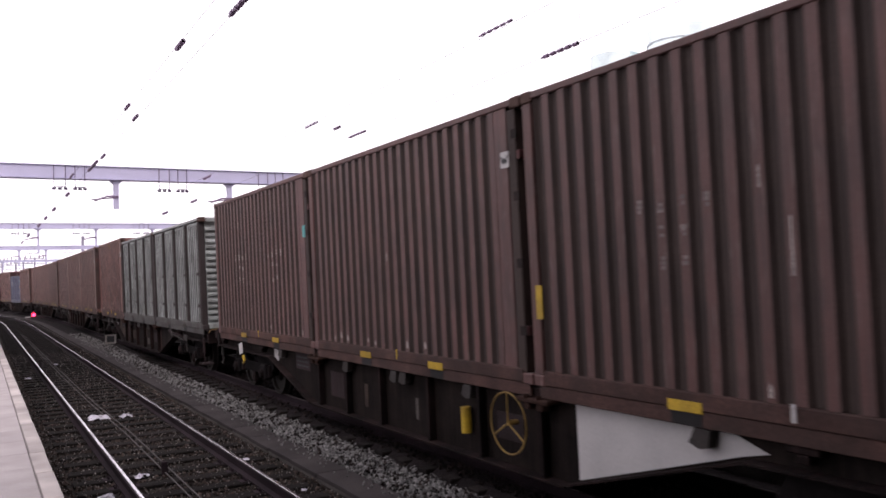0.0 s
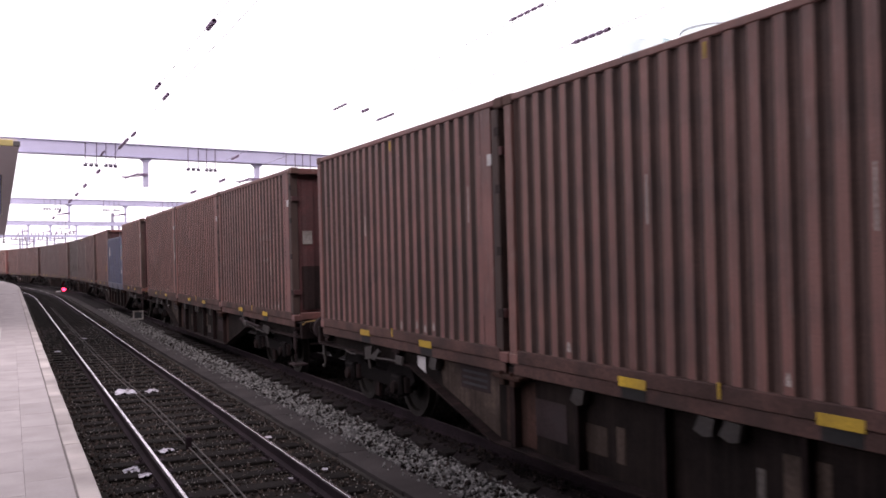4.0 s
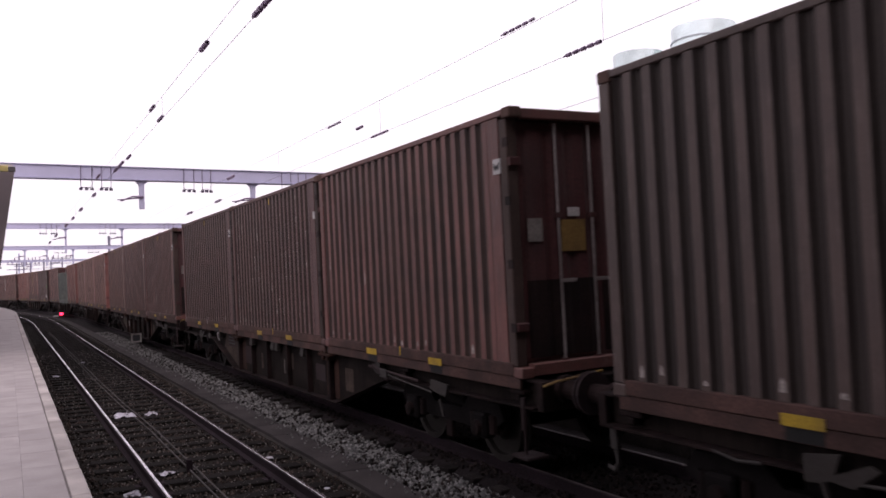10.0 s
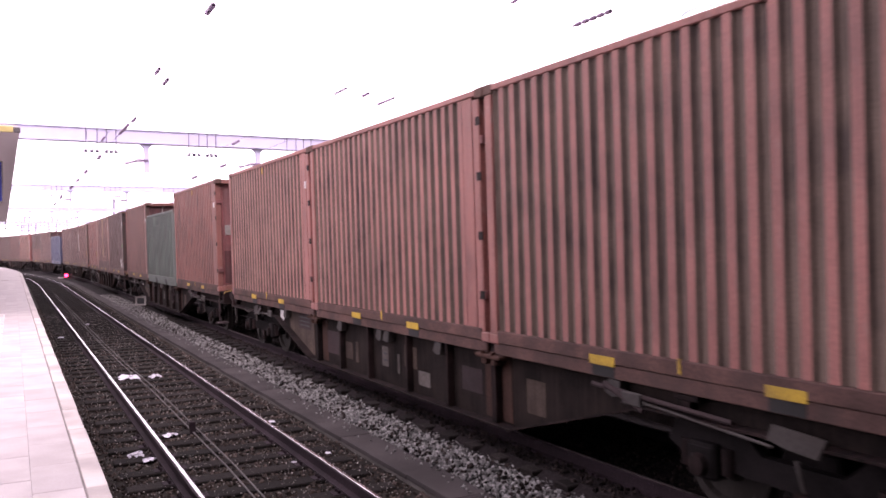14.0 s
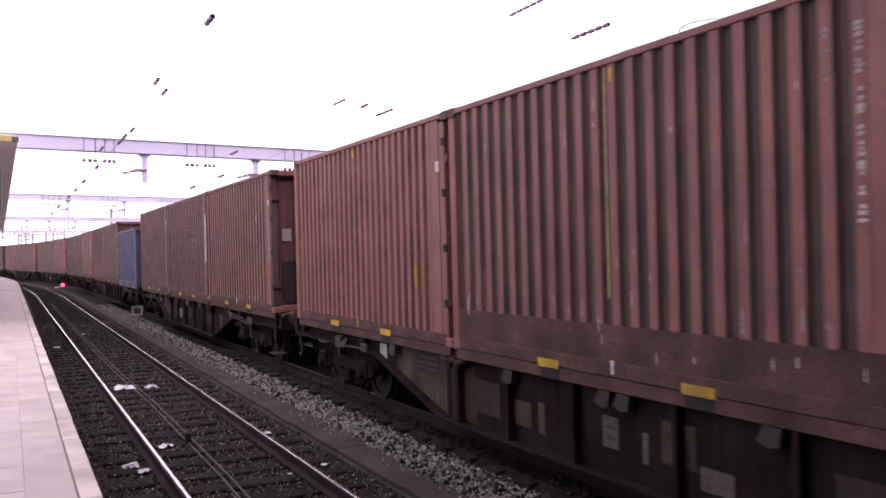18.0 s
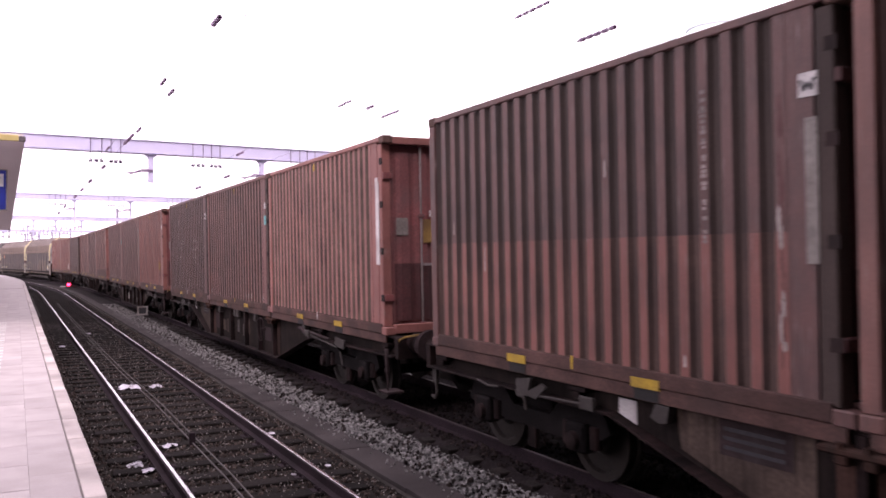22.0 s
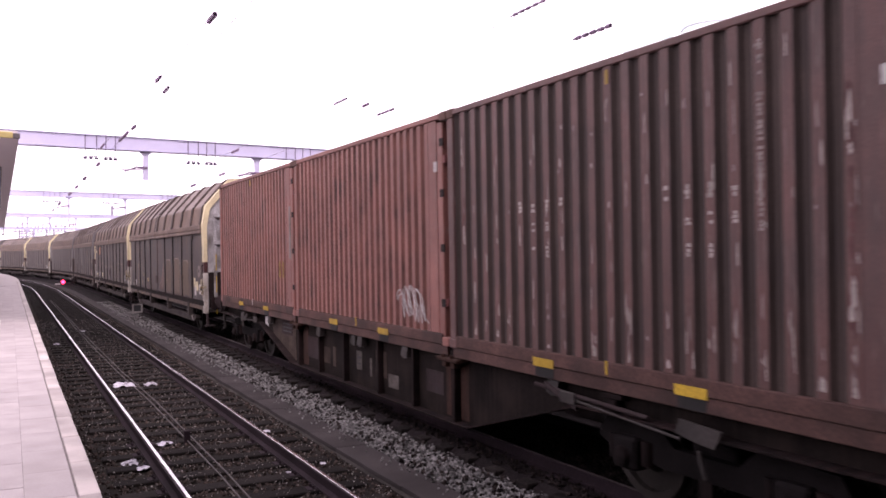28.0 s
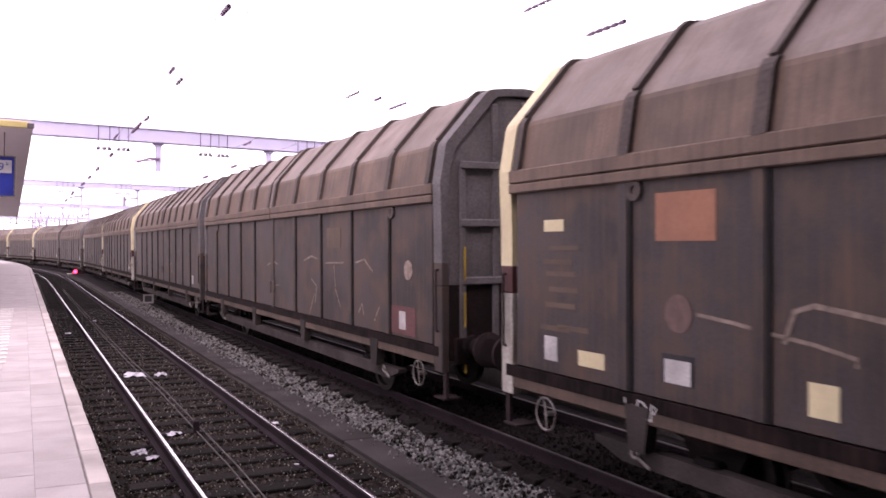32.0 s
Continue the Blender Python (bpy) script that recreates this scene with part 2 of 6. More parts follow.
OCHRE = material("faded_yellow_paint", (0.30, 0.19, 0.05), 0.7, grain=30, vary=0.3, dirt=(0.12, 0.07, 0.05), dirt_amount=0.7)
KNOCK = material("rubbed_bare_paint", (0.40, 0.35, 0.33), 0.7, grain=60, vary=0.45)
STENCIL = material("worn_stencil_paint", (0.25, 0.205, 0.195), 0.7, grain=25, vary=0.4)
RUBBER = material("black_rubber_bellows", (0.018, 0.017, 0.019), 0.8, grain=8, vary=0.2)
RAILSIDE = material("rusty_rail_web", (0.026, 0.017, 0.022), 0.85, spec=0.12)
SLEEPER = material("oily_timber_sleeper", (0.0150, 0.0122, 0.0116), 0.9, grain=25, vary=0.45, blotvary=0.4, per_object=0.3, bump=0.5, spec=0.08)
DARKBED = material("oily_ballast_bed", (0.0175, 0.0145, 0.0134), 0.95, grain=18, vary=0.5, blot=2.5, blotvary=0.4, dirt=(0.042, 0.037, 0.031), dirt_amount=0.7, bump=0.8, spec=0.06)
DARKSTONE = material("oily_ballast_stone", (0.056, 0.043, 0.038), 0.95, grain=30, vary=0.4, island=0.85, spec=0.08)
# stone colour darkened for the shade under the train; also the grimy gravel
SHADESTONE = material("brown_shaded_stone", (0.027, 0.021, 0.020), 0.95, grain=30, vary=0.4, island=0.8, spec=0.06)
STONE = material("light_ballast_stone", (0.168, 0.164, 0.164), 0.9, grain=40, vary=0.25, island=0.75, blotvary=0.15)
CHIP = material("pale_stone_chip", (0.25, 0.235, 0.225), 0.9, island=0.8)
# bed colour with the shade of the train painted in
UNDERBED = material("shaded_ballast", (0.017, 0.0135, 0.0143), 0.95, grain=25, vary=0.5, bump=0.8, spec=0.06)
CONCRETE = material("grey_trough_concrete", (0.052, 0.045, 0.046), 0.9, grain=60, vary=0.2, blot=1.2, blotvary=0.3, per_object=0.04, bump=0.2, spec=0.10)
PAVING = material("pale_platform_paving", (0.52, 0.47, 0.47), 0.8, grain=70, vary=0.06, blot=1.2, blotvary=0.08, per_object=0.06, dirt=(0.36, 0.32, 0.31), dirt_amount=0.5, bump=0.08)
KERB = material("pale_platform_edge", (0.54, 0.485, 0.465), 0.8, grain=70, vary=0.06, per_object=0.05, dirt=(0.36, 0.32, 0.31), dirt_amount=0.4, bump=0.08)
JOINT = material("dark_paving_joint", (0.20, 0.175, 0.17), 0.9)
WALLC = material("platform_wall_concrete", (0.10, 0.09, 0.085), 0.9)
HALL = material("dark_shade_hall_concrete", (0.06, 0.055, 0.052), 0.9, grain=4, blot=0.3)
TACTILE = material("white_tactile_rib", (0.75, 0.73, 0.72), 0.7)
SOFFIT = material("grey_brown_canopy_soffit", (0.84, 0.76, 0.78), 0.5, grain=3, vary=0.02, blot=0.4, blotvary=0.03, bump=0.0)
CANOPYEDGE = material("yellow_canopy_edge", (0.75, 0.62, 0.25), 0.5, vary=0.05)
# overhead line colours: lilac and purple tones paint in sky glare and fringing
GANTRY = material("glare_lilac_gantry_steel", (0.72, 0.70, 0.93), 0.5, 0.1, grain=20, vary=0.03, blotvary=0.04, bump=0.02)
WIRE = material("fringe_purple_wire", (0.16, 0.12, 0.20), 0.6, 0.4, bump=0.0)
INSULATOR = material("glare_paled_insulator", (0.30, 0.21, 0.34), 0.4, bump=0.0)
FARSTEEL = material("purple_grey_far_steel", (0.40, 0.38, 0.48), 0.6, 0.2, vary=0.05, bump=0.0)
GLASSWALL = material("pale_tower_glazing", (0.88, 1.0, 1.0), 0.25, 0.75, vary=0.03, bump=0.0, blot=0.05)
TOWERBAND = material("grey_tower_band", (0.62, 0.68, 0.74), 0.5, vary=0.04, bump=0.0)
SIGNBLUE = material("platform_sign_blue", (0.03, 0.05, 0.36), 0.4, vary=0.03, bump=0.0)
SIGNWHITE = material("sign_white", (0.75, 0.75, 0.78), 0.4, vary=0.03, bump=0.0)
LITTER = material("pale_litter_paper", (0.62, 0.60, 0.68), 0.8, grain=12, vary=0.2)
GROUNDM = material("cinder_ground", (0.09, 0.08, 0.072), 0.95, grain=6, vary=0.35, blot=0.2, blotvary=0.3, bump=0.5)
RED = bpy.data.materials.new("red_signal_lens")
RED.use_nodes = True
RED.node_tree.nodes["Principled BSDF"].inputs["Base Color"].default_value = (0.4, 0.0, 0.02, 1)
RED.node_tree.nodes["Principled BSDF"].inputs["Emission Color"].default_value = (1.0, 0.03, 0.08, 1)
RED.node_tree.nodes["Principled BSDF"].inputs["Emission Strength"].default_value = 8.0


# ---- mesh helpers ----
class Build:
    """Collects vertices and faces for one mesh."""

    def __init__(self):
        self.v, self.f = [], []

    def box(self, x0, x1, y0, y1, z0, z1, c=0.0):
        """A box; c: width of the worn-off edges along its length."""
        b = len(self.v)
        if c <= 0:
            self.v += [(x, y, z) for z in (z0, z1) for y in (y0, y1) for x in (x0, x1)]
            self.f += [tuple(b + i for i in q) for q in ((0, 2, 3, 1), (4, 5, 7, 6), (0, 1, 5, 4), (2, 6, 7, 3), (0, 4, 6, 2), (1, 3, 7, 5))]
            return self
        ring = lambda i: [(x0 + i, y0 + c), (x0 + c, y0 + i), (x1 - c, y0 + i), (x1 - i, y0 + c), (x1 - i, y1 - c), (x1 - c, y1 - i), (x0 + c, y1 - i), (x0 + i, y1 - c)]
        for z, i in ((z0, c), (z0 + c, 0), (z1 - c, 0), (z1, c)):
            self.v += [(x, y, z) for x, y in (ring(0) if i == 0 else [(min(max(x, x0 + c), x1 - c), min(max(y, y0 + c), y1 - c)) for x, y in ring(0)])]
        for r in range(3):
            for k in range(8):
                a, d = b + r * 8 + k, b + r * 8 + (k + 1) % 8
                self.f.append((a, d, d + 8, a + 8))
        self.f.append(tuple(b + k for k in reversed(range(8))))
        self.f.append(tuple(b + 24 + k for k in range(8)))
        return self

    def prism(self, outline, axis, a, c):
        """An outline of 2D points pushed along an axis from a to c."""
        b, n = len(self.v), len(outline)
        put = {"x": lambda p, w: (w, p[0], p[1]), "y": lambda p, w: (p[0], w, p[1]), "z": lambda p, w: (p[0], p[1], w)}[axis]
        self.v += [put(p, w) for w in (a, c) for p in outline]
        self.f += [(b + i, b + (i + 1) % n, b + n + (i + 1) % n, b + n + i) for i in range(n)]
        self.f += [tuple(b + i for i in reversed(range(n))), tuple(b + n + i for i in range(n))]
        return self

    def rod(self, p, q, r, n=8):
        p, q = Vector(p), Vector(q)
        d = (q - p).normalized()
        u = d.orthogonal().normalized()
        w = d.cross(u)
        b = len(self.v)
        for e in (p, q):
            self.v += [tuple(e + r * (math.cos(6.28319 * i / n) * u + math.sin(6.28319 * i / n) * w)) for i in range(n)]
        self.f += [(b + i, b + (i + 1) % n, b + n + (i + 1) % n, b + n + i) for i in range(n)]
        self.f += [tuple(b + i for i in reversed(range(n))), tuple(b + n + i for i in range(n))]
        return self

    def lathe(self, profile, axis_point, axis="x", n=24, closed=False):
        """Profile of (along, radius) turned about an axis through a point."""
        b, m = len(self.v), len(profile)
        ax, ay, az = axis_point
        for i in range(n):
            c, s = math.cos(6.28319 * i / n), math.sin(6.28319 * i / n)
            for t, r in profile:
                self.v.append({"x": (ax + t, ay + r * c, az + r * s), "y": (ax + r * c, ay + t, az + r * s), "z": (ax + r * c, ay + r * s, az + t)}[axis])
        for i in range(n):
            for k in range(m if closed else m - 1):
                a, d = b + i * m + k, b + i * m + (k + 1) % m
                e, g = b + ((i + 1) % n) * m + k, b + ((i + 1) % n) * m + (k + 1) % m
                self.f.append((a, d, g, e))
        return self

    def ring(self, centre, radius, r, axis="x", n=24, k=6):
        prof = [(r * math.cos(6.28319 * j / k), radius + r * math.sin(6.28319 * j / k)) for j in range(k)]
        return self.lathe(prof, centre, axis, n, True)

    def mesh(self, name, mat, smooth=False):
        me = bpy.data.meshes.new(name)
        me.from_pydata(self.v, [], self.f)
        bm = bmesh.new()
        bm.from_mesh(me)
        bmesh.ops.recalc_face_normals(bm, faces=bm.faces)
        bm.to_mesh(me)
        bm.free()
        me.materials.append(mat)
        if smooth:
            me.polygons.foreach_set("use_smooth", [True] * len(me.polygons))
            me.set_sharp_from_angle(angle=radians(40))
        return me


def part(name, build, mat, parent=None, label="", smooth=False, at=None):
    """One mesh object, under a thing or a part if a parent is given."""
    ob = new(name, build.mesh(name, mat, smooth) if isinstance(build, Build) else build)
    if parent is not None:
        ob.parent = parent
    if at is not None:
        ob.matrix_basis = at
    if label:
        ob["label"] = label
    return ob


def thing(name, label, category, group="", kind=""):
    return tagged(new(name), label, category, group, kind)


# ---- the line of the tracks: straight past the platform, then bending to the left ----
BEND_AT, RADIUS = 60.0, 290.0


def along(offset, s):
    """Place and heading (radians, to the left) at s metres along the line, offset metres to its right."""
    if s <= BEND_AT:
        return offset, s, 0.0
    a = (s - BEND_AT) / RADIUS
    return -RADIUS * (1 - math.cos(a)) + offset * math.cos(a), BEND_AT + RADIUS * math.sin(a) + offset * math.sin(a), a


def stations(a, c, step=3.0, far=5.0):
    out, s = [], a
    while s < c - 0.01:
        out.append(s)
        s += step if s >= BEND_AT - step else max(step, min(BEND_AT - s, 40.0))
    return out + [c]


def strip(build, outline, a, c, shift=lambda s: 0.0):
    """An outline of (offset, height) swept along the line from a to c."""
    ss, n, b = stations(a, c), len(outline), len(build.v)
    for s in ss:
        for o, z in outline:
            x, y, _ = along(o + shift(s), s)
            build.v.append((x, y, z))
    for k in range(len(ss) - 1):
        for i in range(n):
            p, q = b + k * n + i, b + k * n + (i + 1) % n
            build.f.append((p, q, q + n, p + n))
    build.f += [tuple(b + i for i in reversed(range(n))), tuple(b + (len(ss) - 1) * n + i for i in range(n))]
    return build


NEAR, TRAIN, TRAIN_Z, CANT = 2.294, 6.135, 0.12, -1.08


def train_shift(s):
    return -0.0057 * (min(s, BEND_AT) - 5)


# ---- ground, tracks and platform ----
ground = thing("ground", "flat dark cinder ground of the railway yard", "ground", kind="structure")
part("ground_sheet", Build().box(-3000, 3000, -3000, 3000, -1.2, -0.45), GROUNDM, ground)

bed = thing("ballast", "dark oily ballast bed under the near track", "ballast", kind="structure")
part("bed", strip(Build(), [(0.62, -0.44), (0.62, -0.192), (3.745, -0.192), (3.745, -0.44)], -12, 190), DARKBED, bed)
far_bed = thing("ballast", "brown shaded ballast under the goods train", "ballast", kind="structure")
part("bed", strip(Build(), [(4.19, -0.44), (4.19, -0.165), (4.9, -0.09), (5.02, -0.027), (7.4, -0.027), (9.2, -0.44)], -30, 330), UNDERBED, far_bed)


def stones(name, mat, count, x0, x1, y0, y1, z, size, label, near_bias=1.0):
    """Loose broken stones, each an uneven eight-sided lump, joined in one mesh."""
    rng = np.random.default_rng(len(name) + count)
    base = np.array([(1, 0, 0), (-1, 0, 0), (0, 1, 0), (0, -1, 0), (0, 0, 1), (0, 0, -1)], float)
    tri = np.array([(0, 2, 4), (2, 1, 4), (1, 3, 4), (3, 0, 4), (2, 0, 5), (1, 2, 5), (3, 1, 5), (0, 3, 5)])
    sc = size * rng.uniform(0.55, 1.3, (count, 1, 1)) * rng.uniform(0.6, 1.15, (count, 6, 1))
    q = rng.normal(size=(count, 3, 3))
    q = np.linalg.qr(q)[0]
    v = np.einsum("nij,nkj->nki", q, base[None] * sc)
    px = rng.uniform(x0, x1, count)
    py = y0 + (y1 - y0) * rng.uniform(0, 1, count) ** near_bias
    v += np.stack([px, py, z + rng.uniform(-0.3, 0.5, count) * size], 1)[:, None]
    f = (tri[None] + 6 * np.arange(count)[:, None, None]).reshape(-1, 3)
    me = bpy.data.meshes.new("stones")
    me.from_pydata(v.reshape(-1, 3).tolist(), [], f.tolist())
    me.materials.append(mat)
    return tagged(new(name, me), label, "gravel", kind="stuff")


stones("loose_gravel", STONE, 30000, 4.19, 5.40, 0.0, 48.0, -0.11, 0.032, "pale grey broken ballast stones beside the train track", 1.5)
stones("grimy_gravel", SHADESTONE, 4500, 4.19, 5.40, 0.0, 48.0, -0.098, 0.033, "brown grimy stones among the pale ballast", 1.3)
stones("spilled_gravel", STONE, 500, 3.95, 4.25, 3.0, 40.0, -0.092, 0.022, "grey stones spilled over the edge of the trough lids", 1.4)
stones("trackside_gravel", STONE, 700, 5.4, 5.9, 4.0, 48.0, -0.09, 0.03, "scattered grey stones at the foot of the rail", 1.5)
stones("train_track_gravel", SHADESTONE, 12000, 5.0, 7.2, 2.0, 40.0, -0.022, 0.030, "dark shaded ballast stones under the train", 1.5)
stones("ballast_chips", CHIP, 8000, 0.66, 3.7, 5.0, 36.0, -0.160, 0.0105, "small pale stone chips scattered on the dark bed", 1.5)
stones("track_gravel", DARKSTONE, 22000, 0.7, 3.72, 4.0, 40.0, -0.190, 0.03, "dark oily ballast stones between the sleepers", 1.6)


def rail(parent, offset, z, a, c, shift=lambda s: 0.0, head=None):
    web = [(-0.07, -0.15), (-0.07, -0.135), (-0.012, -0.12), (-0.012, -0.045), (-0.034, -0.035), (-0.036, -0.006), (0.036, -0.006), (0.034, -0.035), (0.012, -0.045), (0.012, -0.12), (0.07, -0.135), (0.07, -0.15)]
    # polished band, narrowed and shifted right to give the highlight its shape
    top = [(-0.012, -0.006), (-0.012, -0.002), (-0.008, 0.0), (0.022, 0.0), (0.026, -0.002), (0.026, -0.006)]
    r = part("rail", strip(Build(), [(o + offset, h + z) for o, h in web], a, c, shift), RAILSIDE, parent, "rust-brown steel rail")
    part("rail_head", strip(Build(), [(o + offset, h + z) for o, h in top], a, c, shift), head or RAILTOP, r, "polished running band, shaped to its highlight")
    return r


def track(label, centre, z, a, c, shift, timber, spacing=0.62, head=None, last=112):
    t = thing("railway_track", label, "railway track", kind="structure")
    for side in (-0.72, 0.7525) if centre == NEAR else (-0.7525, 0.7525):
        rail(t, centre + side, z, a, c, shift, head)
    sl = Build().box(-1.27, 1.27, -0.125, 0.125, -0.30, -0.155, 0.012).mesh("sleeper", timber)
    pl = Build().box(-0.18, 0.18, -0.08, 0.08, -0.156, -0.148)
    for e in (-0.11, 0.11):
        pl.rod((e, -0.04, -0.15), (e, -0.04, -0.115), 0.018, 6).rod((e, 0.04, -0.15), (e, 0.04, -0.115), 0.018, 6)
    pl = pl.mesh("tie_plate", RAILSIDE)
    s, i = max(a, -11.9), 0
    while s < min(c, last):
        x, y, h = along(centre + shift(s), s)
        m = pose(x, y, z + 0.004 * math.sin(i * 2.1), 0, 0, math.degrees(h) + 0.5 * math.sin(i * 1.7))
        o = part("sleeper", sl, None, t, at=m)
        if 5 < s < 12:
            for e in (-0.72, 0.7525):
                part("tie_plate", pl, None, o, at=pose(e, 0, 0))
        s += spacing
        i += 1
    return t


near_track = track("rusty platform track with polished rails on dark timber sleepers", NEAR, 0.0, -12, 190, lambda s: 0.0, SLEEPER)
train_track = track("shaded goods track beneath the passing train", TRAIN, TRAIN_Z, -20, 330, train_shift, SLEEPER, head=SHADERAIL, last=30)

# the concrete cable trough between the tracks
trough = thing("cable_trough", "grey concrete cable trough with flat lids between the tracks", "cable trough", kind="structure")
part("channel", strip(Build(), [(3.76, -0.44), (3.76, -0.16), (4.165, -0.16), (4.165, -0.44)], -14, 190), WALLC, trough)
lid = Build().box(-0.215, 0.215, -0.498, 0.498, -0.055, 0.0, 0.005).mesh("lid", CONCRETE)
for i in range(-14, 56):
    part("lid", lid, None, trough, at=pose(3.962 + 0.006 * math.sin(i * 3.3), 3.5 + i, -0.1 + 0.003 * math.sin(i * 1.9), 0, 0, 0.4 * math.sin(i * 2.7)))
part("far_lids", strip(Build(), [(3.75, -0.155), (3.75, -0.1), (4.175, -0.1), (4.175, -0.155)], 59, 190), CONCRETE, trough)

# platform
EDGE, PZ = 0.55, 0.80
platform = thing("platform", "pale concrete station platform with paving slabs and a light edge band", "platform", kind="structure")
part("slab", strip(Build(), [(-9, -0.44), (-9, PZ - 0.05), (EDGE - 0.02, PZ - 0.05), (EDGE - 0.02, -0.44)], -14, 150), WALLC, platform)
part("paving_field", strip(Build(), [(-9, PZ - 0.049), (-9, PZ), (-0.83, PZ), (-0.83, PZ - 0.049)], -14, 150), PAVING, platform)
part("joint_bed", strip(Build(), [(-0.83, PZ - 0.049), (-0.83, PZ - 0.008), (EDGE - 0.03, PZ - 0.008), (EDGE - 0.03, PZ - 0.049)], -14, 150), JOINT, platform)
tile = Build().box(-0.1548, 0.1548, -0.3725, 0.3725, -0.04, 0.0, 0.003).mesh("paving_slab", PAVING)
kerb = Build().box(-0.062, 0.074, -0.495, 0.495, -0.10, 0.0, 0.004).mesh("edge_stone", KERB)
for col in range(4):
    for i in range(62):
        s = 3.33 + 0.75 * i + (0.37 if col % 2 else 0.0)
        part("paving_slab", tile, None, platform, at=pose(0.243 - 0.31 * col, s, PZ + 0.0015 * math.sin(i * 5.1 + col), 0, 0, 0.15 * math.sin(i * 3.1 + col)))
for i in range(57):
    part("edge_stone", kerb, None, platform, at=pose(EDGE - 0.075 + 0.003 * math.sin(i * 2.2), 3.43 + i, PZ + 0.002 * math.sin(i * 1.3)))
part("far_paving", strip(Build(), [(-0.83, PZ - 0.007), (-0.83, PZ), (EDGE - 0.16, PZ), (EDGE - 0.16, PZ - 0.007)], 50.1, 150), PAVING, platform)
part("near_paving", strip(Build(), [(-0.83, PZ - 0.007), (-0.83, PZ), (EDGE - 0.16, PZ), (EDGE - 0.16, PZ - 0.007)], -14, 2.94), PAVING, platform)
part("near_edge", strip(Build(), [(EDGE - 0.15, PZ - 0.1), (EDGE - 0.15, PZ), (EDGE, PZ), (EDGE, PZ - 0.1)], -14, 2.92), KERB, platform)
part("far_edge", strip(Build(), [(EDGE - 0.15, PZ - 0.1), (EDGE - 0.15, PZ), (EDGE, PZ), (EDGE, PZ - 0.1)], 59.95, 150), KERB, platform)
guide = Build().box(-0.14, 0.14, -0.1, 0.1, 0.0, 0.006).mesh("tactile_rib", TACTILE)
for i in range(22):
    part("tactile_rib", guide, None, platform, at=pose(-0.33, 12.6 + 0.5 * i, PZ + 0.002))

# unseen light blockers: a hall across the tracks behind, a platform beyond the train
hall = thing("station_hall", "unseen dark hall spanning the tracks, added to block sky light", "station hall", kind="structure")
part("deck", Build().box(-45, 60, -75, -0.6, 6.0, 14.5, 0.05), HALL, hall)
for x in (-40, -5, 11.5, 35, 55):
    part("pier", Build().box(x - 0.6, x + 0.6, -74, -10, -0.45, 5.998, 0.03), HALL, hall)
# added slab keeps light from leaking in under the wagons
light_stop_slab = thing("platform", "plain concrete slab added beyond the goods track to stop light", "platform", kind="structure")
part("slab", strip(Build(), [(8.1, -0.44), (8.1, 0.95), (13.0, 0.95), (13.0, -0.44)], -9, 150), WALLC, light_stop_slab)

# canopy over the platform
canopy = thing("platform_canopy", "grey-brown platform canopy with a yellow front edge", "canopy", kind="structure")
roof = Build()
roof.v = [(x + dx, y, z) for y, dx in ((20, 0.0), (82, -0.60)) for x, z in ((-9, 4.98), (-9, 5.18), (0.13, 5.14), (0.17, 4.98))]
roof.f = [(0, 1, 2, 3), (4, 7, 6, 5), (0, 4, 5, 1), (1, 5, 6, 2), (2, 6, 7, 3), (3, 7, 4, 0)]
part("soffit", roof, SOFFIT, canopy)
part("fascia", Build().box(-9, 0.05, 19.9, 19.998, 4.97, 5.10, 0.01), CANOPYEDGE, canopy, "sunlit yellow edge board")
part("fascia_end", Build().box(0.052, 0.19, 19.9, 19.998, 4.97, 5.08, 0.01), COVEREND, canopy, "dark end cap")
for s in (26, 40, 54, 68, 78):
    x, y, h = along(-4.5, s)
    c = part("column", Build().rod((x, y, PZ), (x, y, 5.0), 0.11, 12), GANTRY, canopy)
part("lamp_bracket", Build().rod((-0.5, 78, 4.98), (-0.5, 78, 4.3), 0.04).box(-0.62, -0.38, 77.9, 78.1, 4.2, 4.32), COVEREND, canopy)

sign = thing("platform_sign", "blue hanging platform sign with a white number panel", "sign")
part("board", Build().box(-1.25, -0.20, 21.0, 21.08, 3.53, 4.42, 0.01), SIGNBLUE, sign)
part("number_panel", Build().box(-0.62, -0.25, 20.985, 20.999, 4.05, 4.34), SIGNWHITE, sign)
part("rim", Build().box(-0.198, -0.17, 20.99, 21.09, 3.51, 4.44).box(-1.25, -0.2, 20.99, 21.09, 4.421, 4.44).box(-1.25, -0.2, 20.99, 21.09, 3.51, 3.529), GREYTAPE, sign)
for x in (-1.0, -0.4):
    part("hanger", Build().rod((x, 21.04, 4.44), (x, 21.04, 4.99), 0.015), STEEL, sign)


def lettering(name, text, size, mat, parent, at):
    cu = bpy.data.curves.new(name, "FONT")
    cu.body, cu.size, cu.extrude, cu.align_x, cu.align_y = text, size, 0.002, "CENTER", "CENTER"
    tmp = new("draft", cu)
    me = bpy.data.meshes.new_from_object(tmp.evaluated_get(bpy.context.evaluated_depsgraph_get()))
    bpy.data.objects.remove(tmp)
    me.materials.clear()
    me.materials.append(mat)
    return part(name, me, None, parent, at=at)


lettering("numeral", "9", 0.25, SIGNBLUE, sign, pose(-0.46, 20.98, 4.18, 90, 0, 0))
lettering("letter", "b", 0.12, SIGNBLUE, sign, pose(-0.34, 20.98, 4.26, 90, 0, 0))


